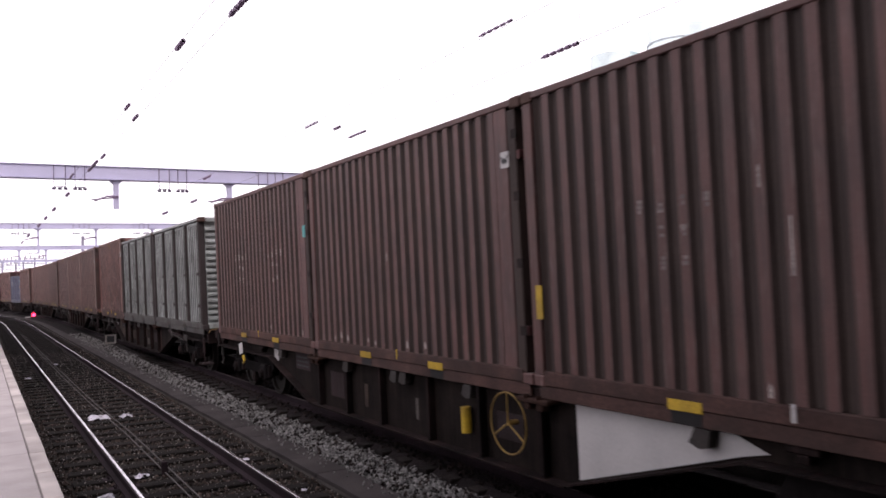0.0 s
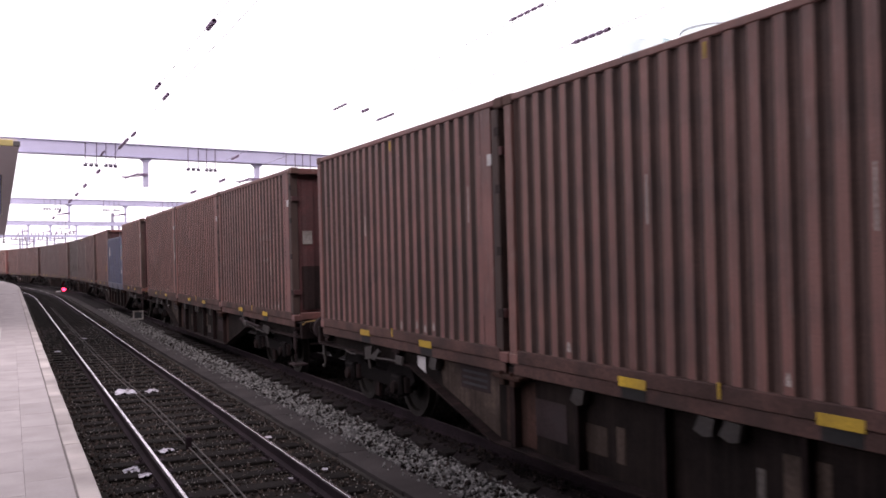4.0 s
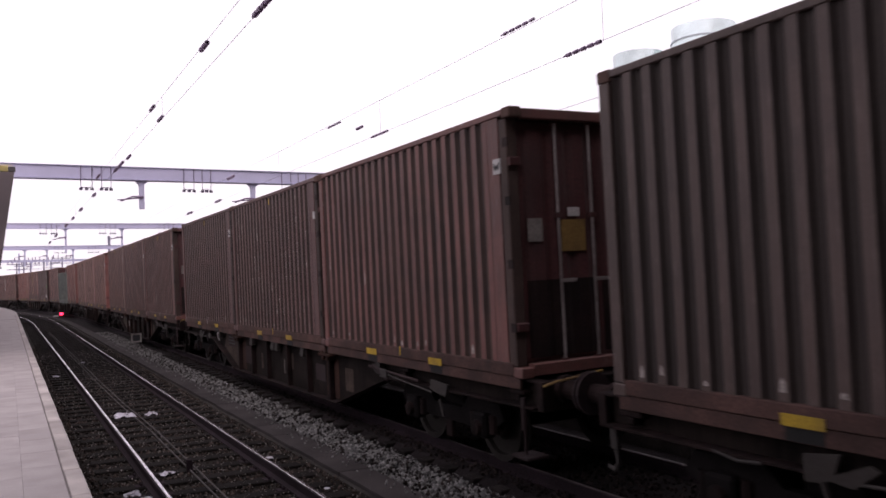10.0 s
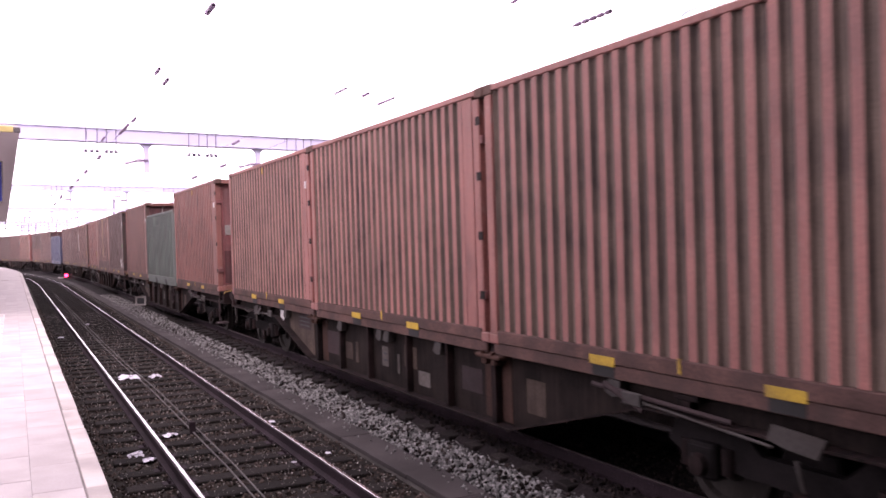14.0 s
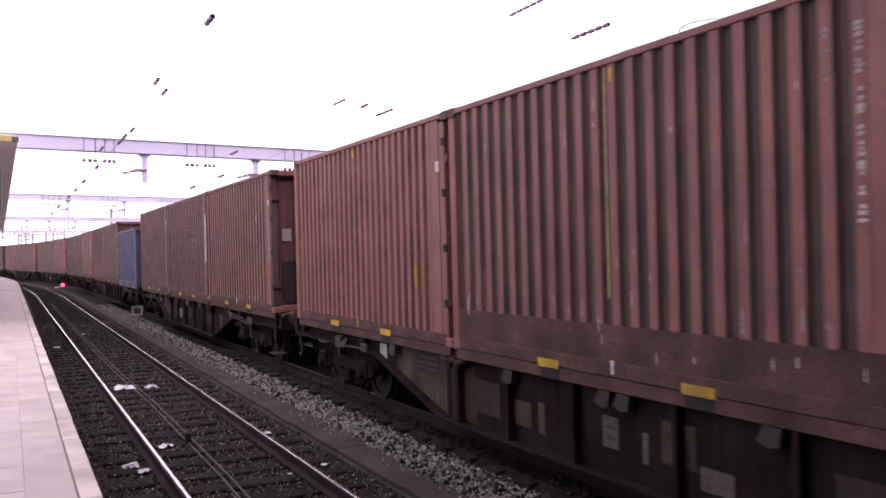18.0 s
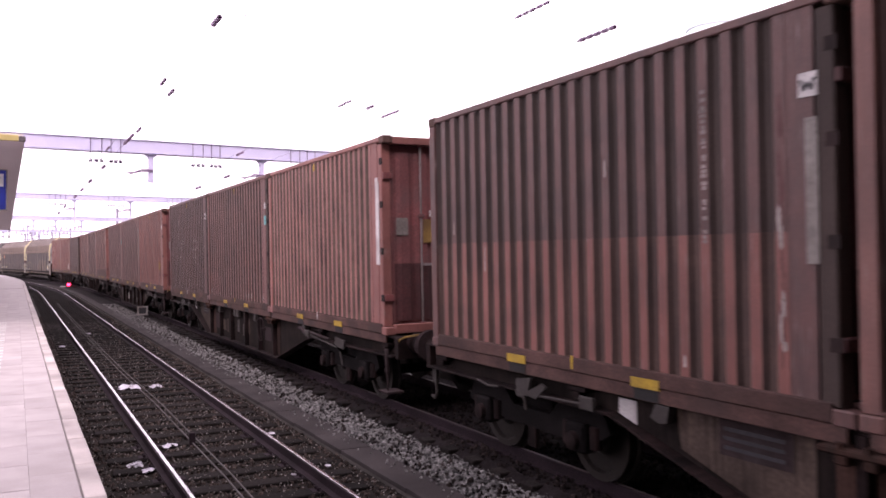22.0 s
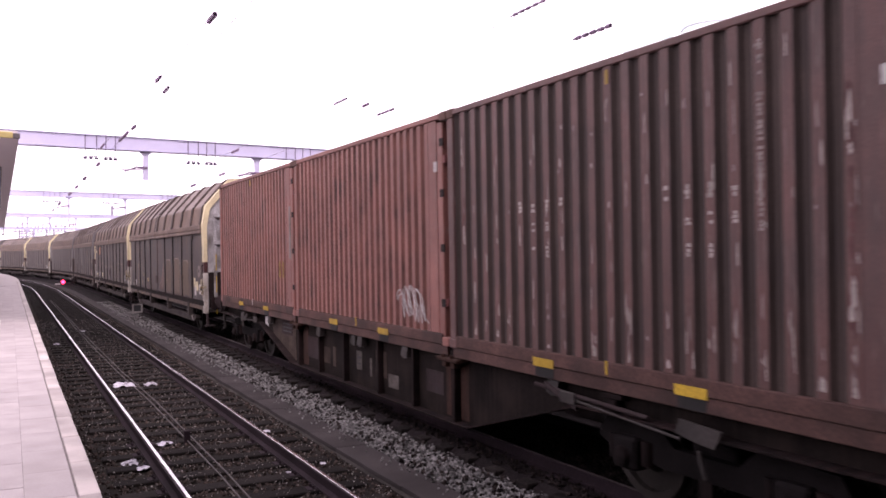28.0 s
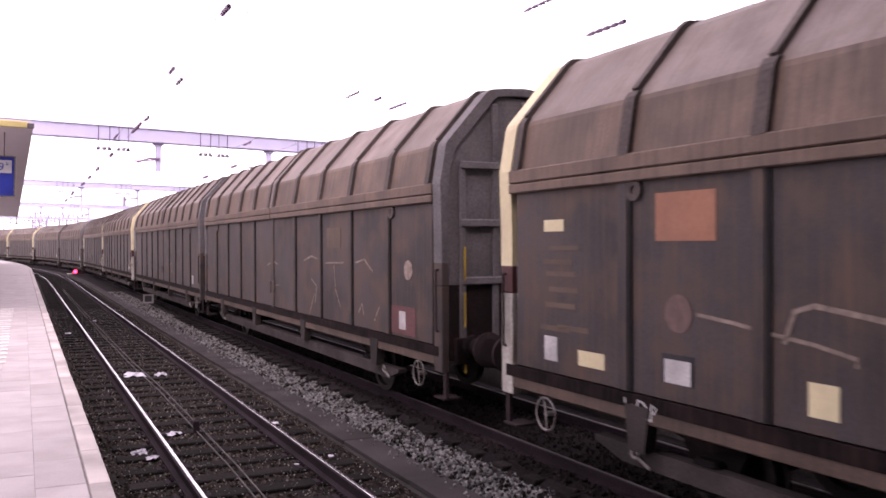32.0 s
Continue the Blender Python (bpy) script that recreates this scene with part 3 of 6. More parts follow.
# ---- overhead line ----
def gantry(y, x0, x1, posts, groups, size, z=6.04, drop=1.0, slim=0.085):
    g = thing("catenary_gantry", "lilac-grey steel portal beam carrying the overhead line", "gantry", "overhead line gantries")
    b = Build().box(x0, x1, y - 0.16, y + 0.16, z, z + size, 0.012)
    part("beam", b, GANTRY, g)
    fl = Build().box(x0, x1, y - 0.21, y + 0.21, z - 0.022, z - 0.002).box(x0, x1, y - 0.21, y + 0.21, z + size + 0.002, z + size + 0.022)
    part("flange", fl, GANTRY, g)
    for x in (x0 + 0.2, x1 - 0.2):
        part("leg", Build().box(x - 0.2, x + 0.2, y - 0.18, y + 0.18, -0.45, z - 0.024, 0.012), GANTRY, g)
    for x in posts:
        p = part("hanging_post", Build().prism([(x - 0.22, z - 0.024), (x - slim, z - 0.16), (x - slim, z - drop), (x + slim, z - drop), (x + slim, z - 0.16), (x + 0.22, z - 0.024)], "y", y - 0.08, y + 0.08), GANTRY, g)
        part("cantilever", Build().rod((x, y - 0.1, z - 0.62), (x - 0.8, y - 0.1, z - 0.70), 0.022).rod((x + 0.05, y - 0.1, z - 0.58), (x - 0.35, y - 0.1, z - 0.58), 0.035).rod((x - 0.35, y - 0.1, z - 0.6), (x - 0.7, y - 0.1, z - 0.74), 0.03), INSULATOR, p)
    for x in groups:
        h = Build()
        for o in (-0.52, -0.17, 0.12, 0.42):
            h.rod((x + o, y - 0.2, z + size), (x + o, y - 0.2, z - 0.36), 0.012, 6)
        h.rod((x - 0.52, y - 0.2, z - 0.30), (x - 0.17, y - 0.2, z - 0.30), 0.014, 6).rod((x + 0.12, y - 0.2, z - 0.30), (x + 0.42, y - 0.2, z - 0.30), 0.014, 6)
        hp = part("hanger_frame", h, WIRE, g)
        for o in (-0.52, -0.34, -0.17, 0.12, 0.27, 0.42):
            part("insulator", Build().lathe([(-0.06, 0.02), (-0.04, 0.058), (-0.01, 0.03), (0.0, 0.06), (0.01, 0.03), (0.04, 0.058), (0.06, 0.02)], (x + o, y - 0.2, z - 0.36), "x", 10), WIRE, hp)
    return g


gantry(29.6, -9.5, 30, (4.14, 8.03, 11.95), (2.72, 6.05, 9.6), 0.42)
gantry(57.5, -9.5, 30, (3.35, 6.75, 10.3), (2.4, 5.9, 9.6), 0.30, 6.24, 1.6, 0.06)
gantry(87, -12, 28, (1.5, 3.4, 5.7, 9.6), (4.6, 7.6), 0.34, 6.16, 1.6, 0.08)
gantry(127, -20, 24, (-6, -1.5, 3), (-4, 1.0), 0.30, 6.17)
for y, x in ((150, -14), (165, -8), (172, 2), (148, -9.5), (160, -3), (180, -16)):
    m = thing("catenary_mast", "slim distant steel overhead line mast", "mast", "distant masts")
    part("pole", Build().box(x - 0.14, x + 0.14, y - 0.14, y + 0.14, -0.45, 8.2 + (x * 7 % 3) * 0.5), GANTRY, m)
    part("arm", Build().rod((x, y, 6.8), (x + 2.6, y, 7.2), 0.05).rod((x, y, 5.9), (x + 2.6, y, 6.9), 0.04), WIRE, m)


for y, x, top in ((150, 2.4, 7.3), (152, 1.4, 6.8), (156, 5.6, 7.6), (151, 8.2, 7.7), (154, 3.5, 6.9), (160, 6.9, 7.2)):
    m = thing("catenary_mast", "grey distant steel mast with crossed arms", "mast", "distant masts")
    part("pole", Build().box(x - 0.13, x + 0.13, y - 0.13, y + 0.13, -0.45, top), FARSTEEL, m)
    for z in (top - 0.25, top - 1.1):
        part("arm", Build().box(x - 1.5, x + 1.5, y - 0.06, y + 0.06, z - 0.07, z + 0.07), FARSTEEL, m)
    for o in (-1.3, -0.6, 0.7, 1.3):
        part("insulator", Build().rod((x + o, y, top - 0.18), (x + o, y, top + 0.35), 0.09, 6), INSULATOR, m)
stack = thing("chimney", "slim pale grey distant chimney above the train", "chimney")
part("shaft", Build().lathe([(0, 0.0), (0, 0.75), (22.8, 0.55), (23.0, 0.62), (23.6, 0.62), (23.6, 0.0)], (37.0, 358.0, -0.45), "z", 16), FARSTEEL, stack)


def overhead(label, offset, z1, z2, y0, y1, r=0.0030, drop=6.3):
    w = thing("overhead_wire", label, "overhead wire", "overhead wires")
    part("contact_wire", Build().rod((offset, y0, z1), (offset, y1, z1), r, 6), WIRE, w)
    part("messenger_wire", Build().rod((offset, y0, z2), (offset, y1, z2), r, 6), WIRE, w)
    y = y0 + 2
    while y < y1:
        part("dropper", Build().rod((offset, y, z1), (offset, y, z2), 0.0025, 5), WIRE, w)
        y += drop
    return w


w_near = overhead("thin contact wire and messenger over the platform track", 2.23, 5.07, 5.42, -20, 75)
w_train = overhead("thin contact wire and messenger over the goods track", 6.05, 5.03, 5.64, -20, 75)
w_far = overhead("bundle of dark wires over the far tracks", 14.0, 6.31, 6.64, -20, 75, 0.010, 9.0)
for x, z in ((14.06, 6.37), (14.12, 6.26), (14.3, 7.13)):
    part("feeder_wire", Build().rod((x, -20, z), (x, 75, z), 0.007, 6), WIRE, w_far)
arms = thing("catenary_bracket", "dark overhead line bracket with long insulators on a mast", "bracket")
part("mast", Build().box(17.0, 17.3, 10.4, 10.7, -0.45, 7.4, 0.02), GANTRY, arms)
part("arm", Build().rod((17.1, 10.55, 6.2), (13.7, 10.9, 6.5), 0.05).rod((17.1, 10.55, 7.2), (14.0, 10.9, 6.62), 0.03), INSULATOR, arms)
for a, c in (((14.0, 9.7, 6.34), (14.0, 11.5, 6.55)), ((13.9, 10.0, 6.22), (13.9, 11.3, 6.42)), ((14.2, 10.2, 6.15), (14.2, 10.9, 6.3))):
    part("long_insulator", Build().rod(a, c, 0.06, 10), INSULATOR, arms)


def line_insulator(parent, p, q, r):
    p, q = Vector(p), Vector(q)
    b = Build()
    n = 5
    for i in range(n):
        a = p.lerp(q, i / n)
        c = p.lerp(q, (i + 0.55) / n)
        b.rod(a, c, r, 8)
    b.rod(p, q, r * 0.5, 8)
    return part("insulator", b, INSULATOR, parent)


for y0, y1, z, r in ((7.3, 8.05, 5.08, 0.03), (10.15, 10.55, 5.39, 0.034), (13.5, 13.95, 5.10, 0.028), (14.3, 14.75, 5.43, 0.03), (17.4, 17.9, 5.04, 0.03), (18.6, 20.2, 5.07, 0.035), (23.6, 24.4, 5.42, 0.03), (24.9, 25.5, 5.04, 0.045), (29.6, 30.4, 5.04, 0.05), (33.4, 34.3, 5.04, 0.05), (37.2, 38.4, 5.05, 0.055), (45.4, 46.8, 5.10, 0.06), (52.0, 53.6, 5.10, 0.06)):
    line_insulator(w_near, (2.23, y0, z), (2.23, y1, z), r)
for y0, y1, z, r in ((7.25, 7.95, 5.03, 0.026), (8.55, 9.35, 5.68, 0.022), (13.2, 13.95, 5.03, 0.024), (14.35, 14.65, 5.31, 0.03), (15.5, 16.25, 5.61, 0.022), (26.2, 26.9, 5.05, 0.045), (30.8, 31.6, 5.05, 0.05), (24.4, 25.2, 5.60, 0.04)):
    line_insulator(w_train, (6.05, y0, z), (6.05, y1, z), r)

# ---- the two round office towers far behind the yard ----
for label, az, half, top, lines in (("pale round glass office tower with thin dark bands and crown lettering", 42.35, 1.72, 14.45, 9), ("taller pale round glass office tower with thin dark bands", 46.7, 2.13, 15.75, 10)):
    d = 340.0
    cx, cy, rad, hgt = d * math.sin(radians(az)), d * math.cos(radians(az)), d * math.tan(radians(half)), 2.4 + d * math.tan(radians(top))
    tw = thing("office_tower", label, "office tower", "round office towers")
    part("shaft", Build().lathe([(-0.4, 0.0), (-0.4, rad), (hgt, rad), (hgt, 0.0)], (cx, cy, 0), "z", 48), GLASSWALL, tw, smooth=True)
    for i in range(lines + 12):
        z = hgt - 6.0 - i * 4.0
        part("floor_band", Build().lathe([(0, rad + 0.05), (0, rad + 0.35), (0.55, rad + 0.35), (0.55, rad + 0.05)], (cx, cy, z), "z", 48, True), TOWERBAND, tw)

# ---- small things by the tracks ----
dwarf = thing("marker_board", "small grey-white square marker board on a short post", "marker board")
part("post", Build().rod((4.5, 34.4, -0.2), (4.5, 34.4, 0.15), 0.03), COVEREND, dwarf)
part("frame", Build().box(4.30, 4.70, 34.36, 34.40, 0.14, 0.20).box(4.30, 4.70, 34.36, 34.40, 0.44, 0.50).box(4.30, 4.36, 34.36, 34.40, 0.20, 0.44).box(4.64, 4.70, 34.36, 34.40, 0.20, 0.44), PLATE, dwarf, "soiled grey-white square rim")
part("plate", Build().box(4.36, 4.64, 34.385, 34.40, 0.20, 0.44), DARKMARK, dwarf)
part("foot", Build().box(4.25, 4.75, 34.2, 34.6, -0.2, -0.08, 0.02), CONCRETE, dwarf)
sig = thing("ground_signal", "low ground signal showing a red light", "signal")
part("housing", Build().box(3.95, 4.45, 80.0, 80.35, -0.15, 0.30, 0.04), DARKMARK, sig)
part("red_lens", Build().lathe([(0, 0.0), (0, 0.15), (0.05, 0.13), (0.07, 0.0)], (4.2, 79.9, 0.12), "y", 16), RED, sig, "glowing red lens")
part("hood", Build().box(3.55, 4.0, 79.7, 80.3, -0.12, -0.02, 0.02), WHITE, sig, "pale base plate")

cable = thing("track_cable", "pair of thin grey cables lying between the rails", "cable")
pts = ((2.08, 6.0), (2.13, 8.2), (2.16, 9.5), (2.17, 15.0), (2.09, 19.0), (2.06, 24.0), (2.05, 36.0), (2.05, 52.0))
for o in (0.0, 0.09):
    b = Build()
    for p, q in zip(pts, pts[1:]):
        b.rod((p[0] + o, p[1], -0.14), (q[0] + o, q[1], -0.14), 0.009, 6)
    part("cable_run", b, CABLE, cable)
stub = thing("track_peg", "short rusty peg standing between the rails", "peg")
part("peg", Build().box(2.12, 2.20, 11.5, 11.58, -0.2, 0.0, 0.008), RAILSIDE, stub)


def crumple(name, x, y, z, w, seed, label, mat):
    """A crumpled scrap of paper or film."""
    rng = random.Random(seed)
    b, n = Build(), 6
    for i in range(n):
        for j in range(n):
            u, v = i / (n - 1) - 0.5, j / (n - 1) - 0.5
            b.v.append((x + w * (u + rng.uniform(-0.12, 0.12)), y + w * 1.1 * (v + rng.uniform(-0.12, 0.12)), z + w * rng.uniform(0, 0.35) * (1.1 - abs(u) - abs(v))))
    for i in range(n - 1):
        for j in range(n - 1):
            if rng.random() > 0.12:
                a = i * n + j
                b.f.append((a, a + 1, a + n + 1, a + n))
    return tagged(part(name, b, mat), label, "litter", "litter on the track")


for i, (x, y, w) in enumerate(((1.96, 17.0, 0.36), (1.86, 11.5, 0.17), (2.46, 16.9, 0.24), (1.30, 10.6, 0.16), (1.42, 10.3, 0.14), (3.28, 11.6, 0.12), (1.36, 10.75, 0.09), (3.2, 16.0, 0.08), (2.9, 9.3, 0.06), (4.75, 20.3, 0.28), (1.2, 26.0, 0.16), (2.2, 30.0, 0.14), (3.4, 9.5, 0.07))):
    crumple("paper_scrap", x, y, -0.15, w, i, "crumpled pale scrap lying on the ballast", LITTER)


# ---- goods containers: 20 foot boxes; local y points away along the line, the doors face -y ----
LONG, WIDE = 6.058, 2.438


def corrugated(x_out, depth, y0, y1, z0, z1, ribs, sign):
    """A pressed steel wall: trapezoid ribs along y, standing from z0 to z1, facing sign * x."""
    b = Build()
    p = (y1 - y0) / ribs
    line = []
    for i in range(ribs):
        y = y0 + i * p
        line += [(0.0, y), (0.0, y + 0.42 * p), (depth, y + 0.58 * p), (depth, y + 0.84 * p)]
    line.append((0.0, y1))
    for z in (z0, z1):
        b.v += [(sign * (x_out - d), y, z) for d, y in line]
    n = len(line)
    b.f = [(i, i + 1, n + i + 1, n + i) for i in range(n - 1)]
    return b


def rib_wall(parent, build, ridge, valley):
    """Ribbed wall: ridges rubbed to the paint, valleys dark with grime and painted shade."""
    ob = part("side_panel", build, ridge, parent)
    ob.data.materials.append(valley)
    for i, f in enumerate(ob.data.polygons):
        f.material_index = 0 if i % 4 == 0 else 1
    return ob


def container(label, tall, body, door, post, ribs=21, flat=0.0, style="plain", fork=YELLOW, valley=None, lower=None):
    """One container as a thing with its parts; its base is at local z = 0."""
    c = thing("shipping_container", label, "container", "containers on the train")
    hx, hy = WIDE / 2, LONG / 2
    if style == "panels":
        for s in (-1, 1):
            for k in range(4):
                y0 = -hy + 0.17 + k * 1.443
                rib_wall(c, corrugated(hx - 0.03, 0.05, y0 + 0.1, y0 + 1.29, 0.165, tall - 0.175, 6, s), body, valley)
                part("panel_rim", Build().box(s * (hx - 0.07) - 0.03, s * (hx - 0.07) + 0.03, y0 + 0.1, y0 + 1.29, tall - 0.173, tall - 0.10, 0.01), body, c)
            for k in range(5):
                y0 = -hy + 0.17 + k * 1.443
                part("side_post", Build().box(s * (hx - 0.035) - 0.035, s * (hx - 0.035) + 0.035, y0 - 0.05, y0 + 0.055, 0.16, tall - 0.12, 0.012), post, c)
                if k < 4:
                    for z in (0.55, 1.35):
                        part("hinge", Build().box(s * (hx - 0.005) - 0.02, s * (hx - 0.005) + 0.02, y0 + 0.085, y0 + 0.24, z, z + 0.07, 0.008), post, c)
    else:
        for s in (-1, 1):
            low = 0.16 + flat
            if lower:
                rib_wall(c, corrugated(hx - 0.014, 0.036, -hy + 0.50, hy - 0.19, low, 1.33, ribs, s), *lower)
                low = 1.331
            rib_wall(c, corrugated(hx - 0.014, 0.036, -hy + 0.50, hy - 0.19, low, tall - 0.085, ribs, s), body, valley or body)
            low = 0.16 + flat
            part("end_strip", Build().box(s * (hx - 0.030) - 0.012, s * (hx - 0.030) + 0.012, -hy + 0.27, -hy + 0.499, low, tall - 0.085), body, c)
            if flat:
                part("kick_panel", Build().box(s * (hx - 0.025) - 0.012, s * (hx - 0.025) + 0.012, -hy + 0.17, hy - 0.17, 0.161, low - 0.001), RAILBROWN, c)
    for s in (-1, 1):
        lo, hi = min(s * hx, s * (hx - 0.06)), max(s * hx, s * (hx - 0.06))
        part("bottom_rail", Build().box(lo, hi, -hy + 0.16, hy - 0.16, 0.018, 0.158, 0.008), RAILBROWN if valley in VALLEYS else GREYRAIL if style == "panels" else post, c)
        part("bottom_lip", Build().box(min(s * (hx - 0.015), s * (hx - 0.05)), max(s * (hx - 0.015), s * (hx - 0.05)), -hy + 0.06, hy - 0.06, -0.118, 0.014, 0.006), RAILBROWN if valley in VALLEYS else GREYRAIL if style == "panels" else post, c)
        part("top_rail", Build().box(lo + 0.004, hi - 0.004, -hy + 0.16, hy - 0.16, tall - 0.084, tall - 0.012, 0.01), body, c)
        for y in (-1.025, 1.025) if s < 0 else ():
            part("fork_pocket", Build().box(s * (hx + 0.001) - 0.004, s * (hx + 0.001) + 0.004, y - 0.18, y + 0.18, -0.004, 0.085, 0.001), fork, c, "chipped yellow fork pocket mark")
            # no opening here: a flat black plate paints the pocket's darkness
            part("fork_slot", Build().box(s * (hx - 0.016) - 0.004, s * (hx - 0.016) + 0.004, y - 0.16, y + 0.16, -0.112, -0.014), FLATBLACK, c, "flat black plate painting the dark inside of the fork pocket")
        for e in (-1, 1):
            cy = e * (hy - 0.08)
            py = cy + (0.10 if e < 0 else 0.0)
            px = 0.016 if e < 0 else 0.004
            x0, x1 = min(s * (hx - px), s * (hx - 0.16)), max(s * (hx - px), s * (hx - 0.16))
            part("corner_post", Build().box(x0, x1, py - 0.075, py + 0.075, 0.119, tall - 0.119, 0.012), (post if style == "panels" else valley if e < 0 and valley in VALLEYS and ribs < 25 and not flat else body), c)
            for z in (0.0, tall - 0.118):
                part("corner_casting", Build().box(min(s * hx, s * (hx - 0.162)), max(s * hx, s * (hx - 0.162)), cy - 0.089, cy + 0.089, z, z + 0.118, 0.012), RUST if z else post, c)
    part("roof", Build().box(-hx + 0.06, hx - 0.06, -hy + 0.1, hy - 0.1, tall - 0.05, tall - 0.02), ROOFP, c)
    for e in (-1, 1):
        part("end_header", Build().box(-hx + 0.163, hx - 0.163, min(e * hy, e * (hy - 0.12)), max(e * hy, e * (hy - 0.12)), tall - 0.13, tall - 0.015, 0.01), body, c)
        part("end_sill", Build().box(-hx + 0.163, hx - 0.163, min(e * hy, e * (hy - 0.12)), max(e * hy, e * (hy - 0.12)), 0.015, 0.15, 0.01), body, c)
    part("floor", Build().box(-hx + 0.06, hx - 0.06, -hy + 0.12, hy - 0.12, 0.06, 0.15), BOGIE, c)
    # closed end away from the camera
    n, line = 9, [(-hx + 0.17, hy - 0.10)]
    w = (2 * hx - 0.34) / n
    for i in range(n):
        x = -hx + 0.17 + i * w
        line += [(x, hy - 0.065), (x + 0.08 * w, hy - 0.03), (x + 0.5 * w, hy - 0.03), (x + 0.58 * w, hy - 0.065)]
    line += [(hx - 0.17, hy - 0.065), (hx - 0.17, hy - 0.10)]
    fe = Build().prism(line, "z", 0.151, tall - 0.131)
    part("end_wall", fe, door, c)
    if style == "panels":
        k = 16
        for i in range(k):
            z = 0.2 + i * (tall - 0.42) / k
            h = (tall - 0.42) / k
            part("end_panel", Build().prism([(-hy + 0.10, z), (-hy + 0.02, z + 0.25 * h), (-hy + 0.02, z + 0.6 * h), (-hy + 0.10, z + 0.85 * h)], "x", -hx + 0.165, hx - 0.165), body, c)
        part("end_backing", Build().box(-hx + 0.164, hx - 0.164, -hy + 0.10, -hy + 0.13, 0.151, tall - 0.131), body, c)
    else:
        for s in (-1, 1):
            x0, x1 = (-hx + 0.168, -0.006) if s < 0 else (0.006, hx - 0.168)
            leaf = part("door", Build().box(x0, x1, -hy + 0.13, -hy + 0.17, 0.155, tall - 0.135, 0.008), door, c)
            edge = [(x0 + 0.05, -hy + 0.131), (x0 + 0.05, -hy + 0.125)]
            n = 3
            for i in range(n):
                w = (x1 - x0 - 0.14) / n
                u = x0 + 0.07 + i * w
                edge += [(u + 0.02, -hy + 0.125), (u + 0.08, -hy + 0.098), (u + w - 0.08, -hy + 0.098), (u + w - 0.02, -hy + 0.125)]
            edge += [(x1 - 0.05, -hy + 0.125), (x1 - 0.05, -hy + 0.131)]
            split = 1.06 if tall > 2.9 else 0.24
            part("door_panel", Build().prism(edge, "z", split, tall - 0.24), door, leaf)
            # the lower half of each leaf takes a darker colour
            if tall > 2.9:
                part("lower_panel", Build().prism(edge, "z", 0.20, split - 0.002), NEARBLACK if door is DOORRED else DOORRED, leaf, "darker lower door panel")
            for u in (x0 + 0.46 * (x1 - x0), x0 + 0.92 * (x1 - x0)) if s < 0 else (x0 + 0.30 * (x1 - x0), x0 + 0.72 * (x1 - x0)):
                rod = part("lock_rod", Build().rod((u, -hy + 0.07, 0.09), (u, -hy + 0.07, tall - 0.06), 0.017, 8), STEEL, c)
                for z0, z1 in ((0.10, 0.17), (1.75, 1.81), (tall - 0.16, tall - 0.09)):
                    part("keeper", Build().box(u - 0.05, u + 0.05, -hy + 0.05, -hy + 0.096, z0, z1, 0.006), door, rod)
                part("lock_handle", Build().box(u - 0.02, u + 0.20, -hy + 0.04, -hy + 0.052, 1.02, 1.06, 0.003), STEEL, rod)
            for z in (0.55, tall - 0.6):
                h = s * (hx - 0.10)
                part("hinge", Build().box(h - 0.075, h + 0.075, -hy + 0.06, -hy + 0.125, z - 0.05, z + 0.05, 0.01), door, c)
        part("door_plate", Build().box(0.30, 0.52, -hy + 0.08, -hy + 0.097, 1.45, 1.75), YELLOW, c, "yellow warning plate on the door")
        part("door_label", Build().box(0.34, 0.48, -hy + 0.08, -hy + 0.097, 1.78, 1.88), WHITE, c)
        if valley in VALLEYS:
            part("door_placard", Build().box(-0.53, -0.19, -hy + 0.08, -hy + 0.097, 1.37, 1.73), DULLYELLOW, c, "dull yellow warning plate on the door")
            part("door_label", Build().box(-0.42, -0.26, -hy + 0.08, -hy + 0.097, 1.77, 1.87), WHITE, c)
            part("door_notice", Build().box(-0.98, -0.79, -hy + 0.08, -hy + 0.097, 1.49, 1.75), GREYTAPE, c)
        part("door_notice", Build().box(0.74, 0.96, -hy + 0.08, -hy + 0.097, 1.38, 1.64), WHITE, c)
    return c


TALL, LOW = 2.98, 2.46
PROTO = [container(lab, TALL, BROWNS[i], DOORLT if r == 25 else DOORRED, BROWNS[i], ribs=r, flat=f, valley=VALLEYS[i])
         for lab, i, r, f in (("weathered oxide-brown corrugated steel container with grimy ribs", 0, 22, 0), ("rust-red corrugated steel container with grime and shade painted between the ribs", 1, 23, 0),
                              ("dark brown grimy corrugated steel container", 2, 22, 0), ("bright oxide-red corrugated container with olive grime and shade painted between the ribs", 3, 25, 0),
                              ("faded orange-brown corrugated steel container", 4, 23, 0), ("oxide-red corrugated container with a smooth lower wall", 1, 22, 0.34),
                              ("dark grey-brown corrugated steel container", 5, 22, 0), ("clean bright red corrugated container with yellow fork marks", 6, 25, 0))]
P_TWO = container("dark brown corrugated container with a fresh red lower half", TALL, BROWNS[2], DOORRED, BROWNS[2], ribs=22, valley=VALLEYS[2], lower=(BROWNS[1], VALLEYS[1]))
P_GREY = container("dull grey side-door container with brown posts", 2.80, GREY, GREY, GREYPOST, style="panels", valley=VALLEYGREY, fork=DULLPATCH)
P_BLUE = container("low dark blue corrugated steel container", LOW, BLUE, BLUE, BLUE, ribs=18, fork=DARKMARK)
P_GREEN = container("low dark green corrugated steel container", LOW, GREEN, GREEN, GREEN, ribs=20, fork=DARKMARK)


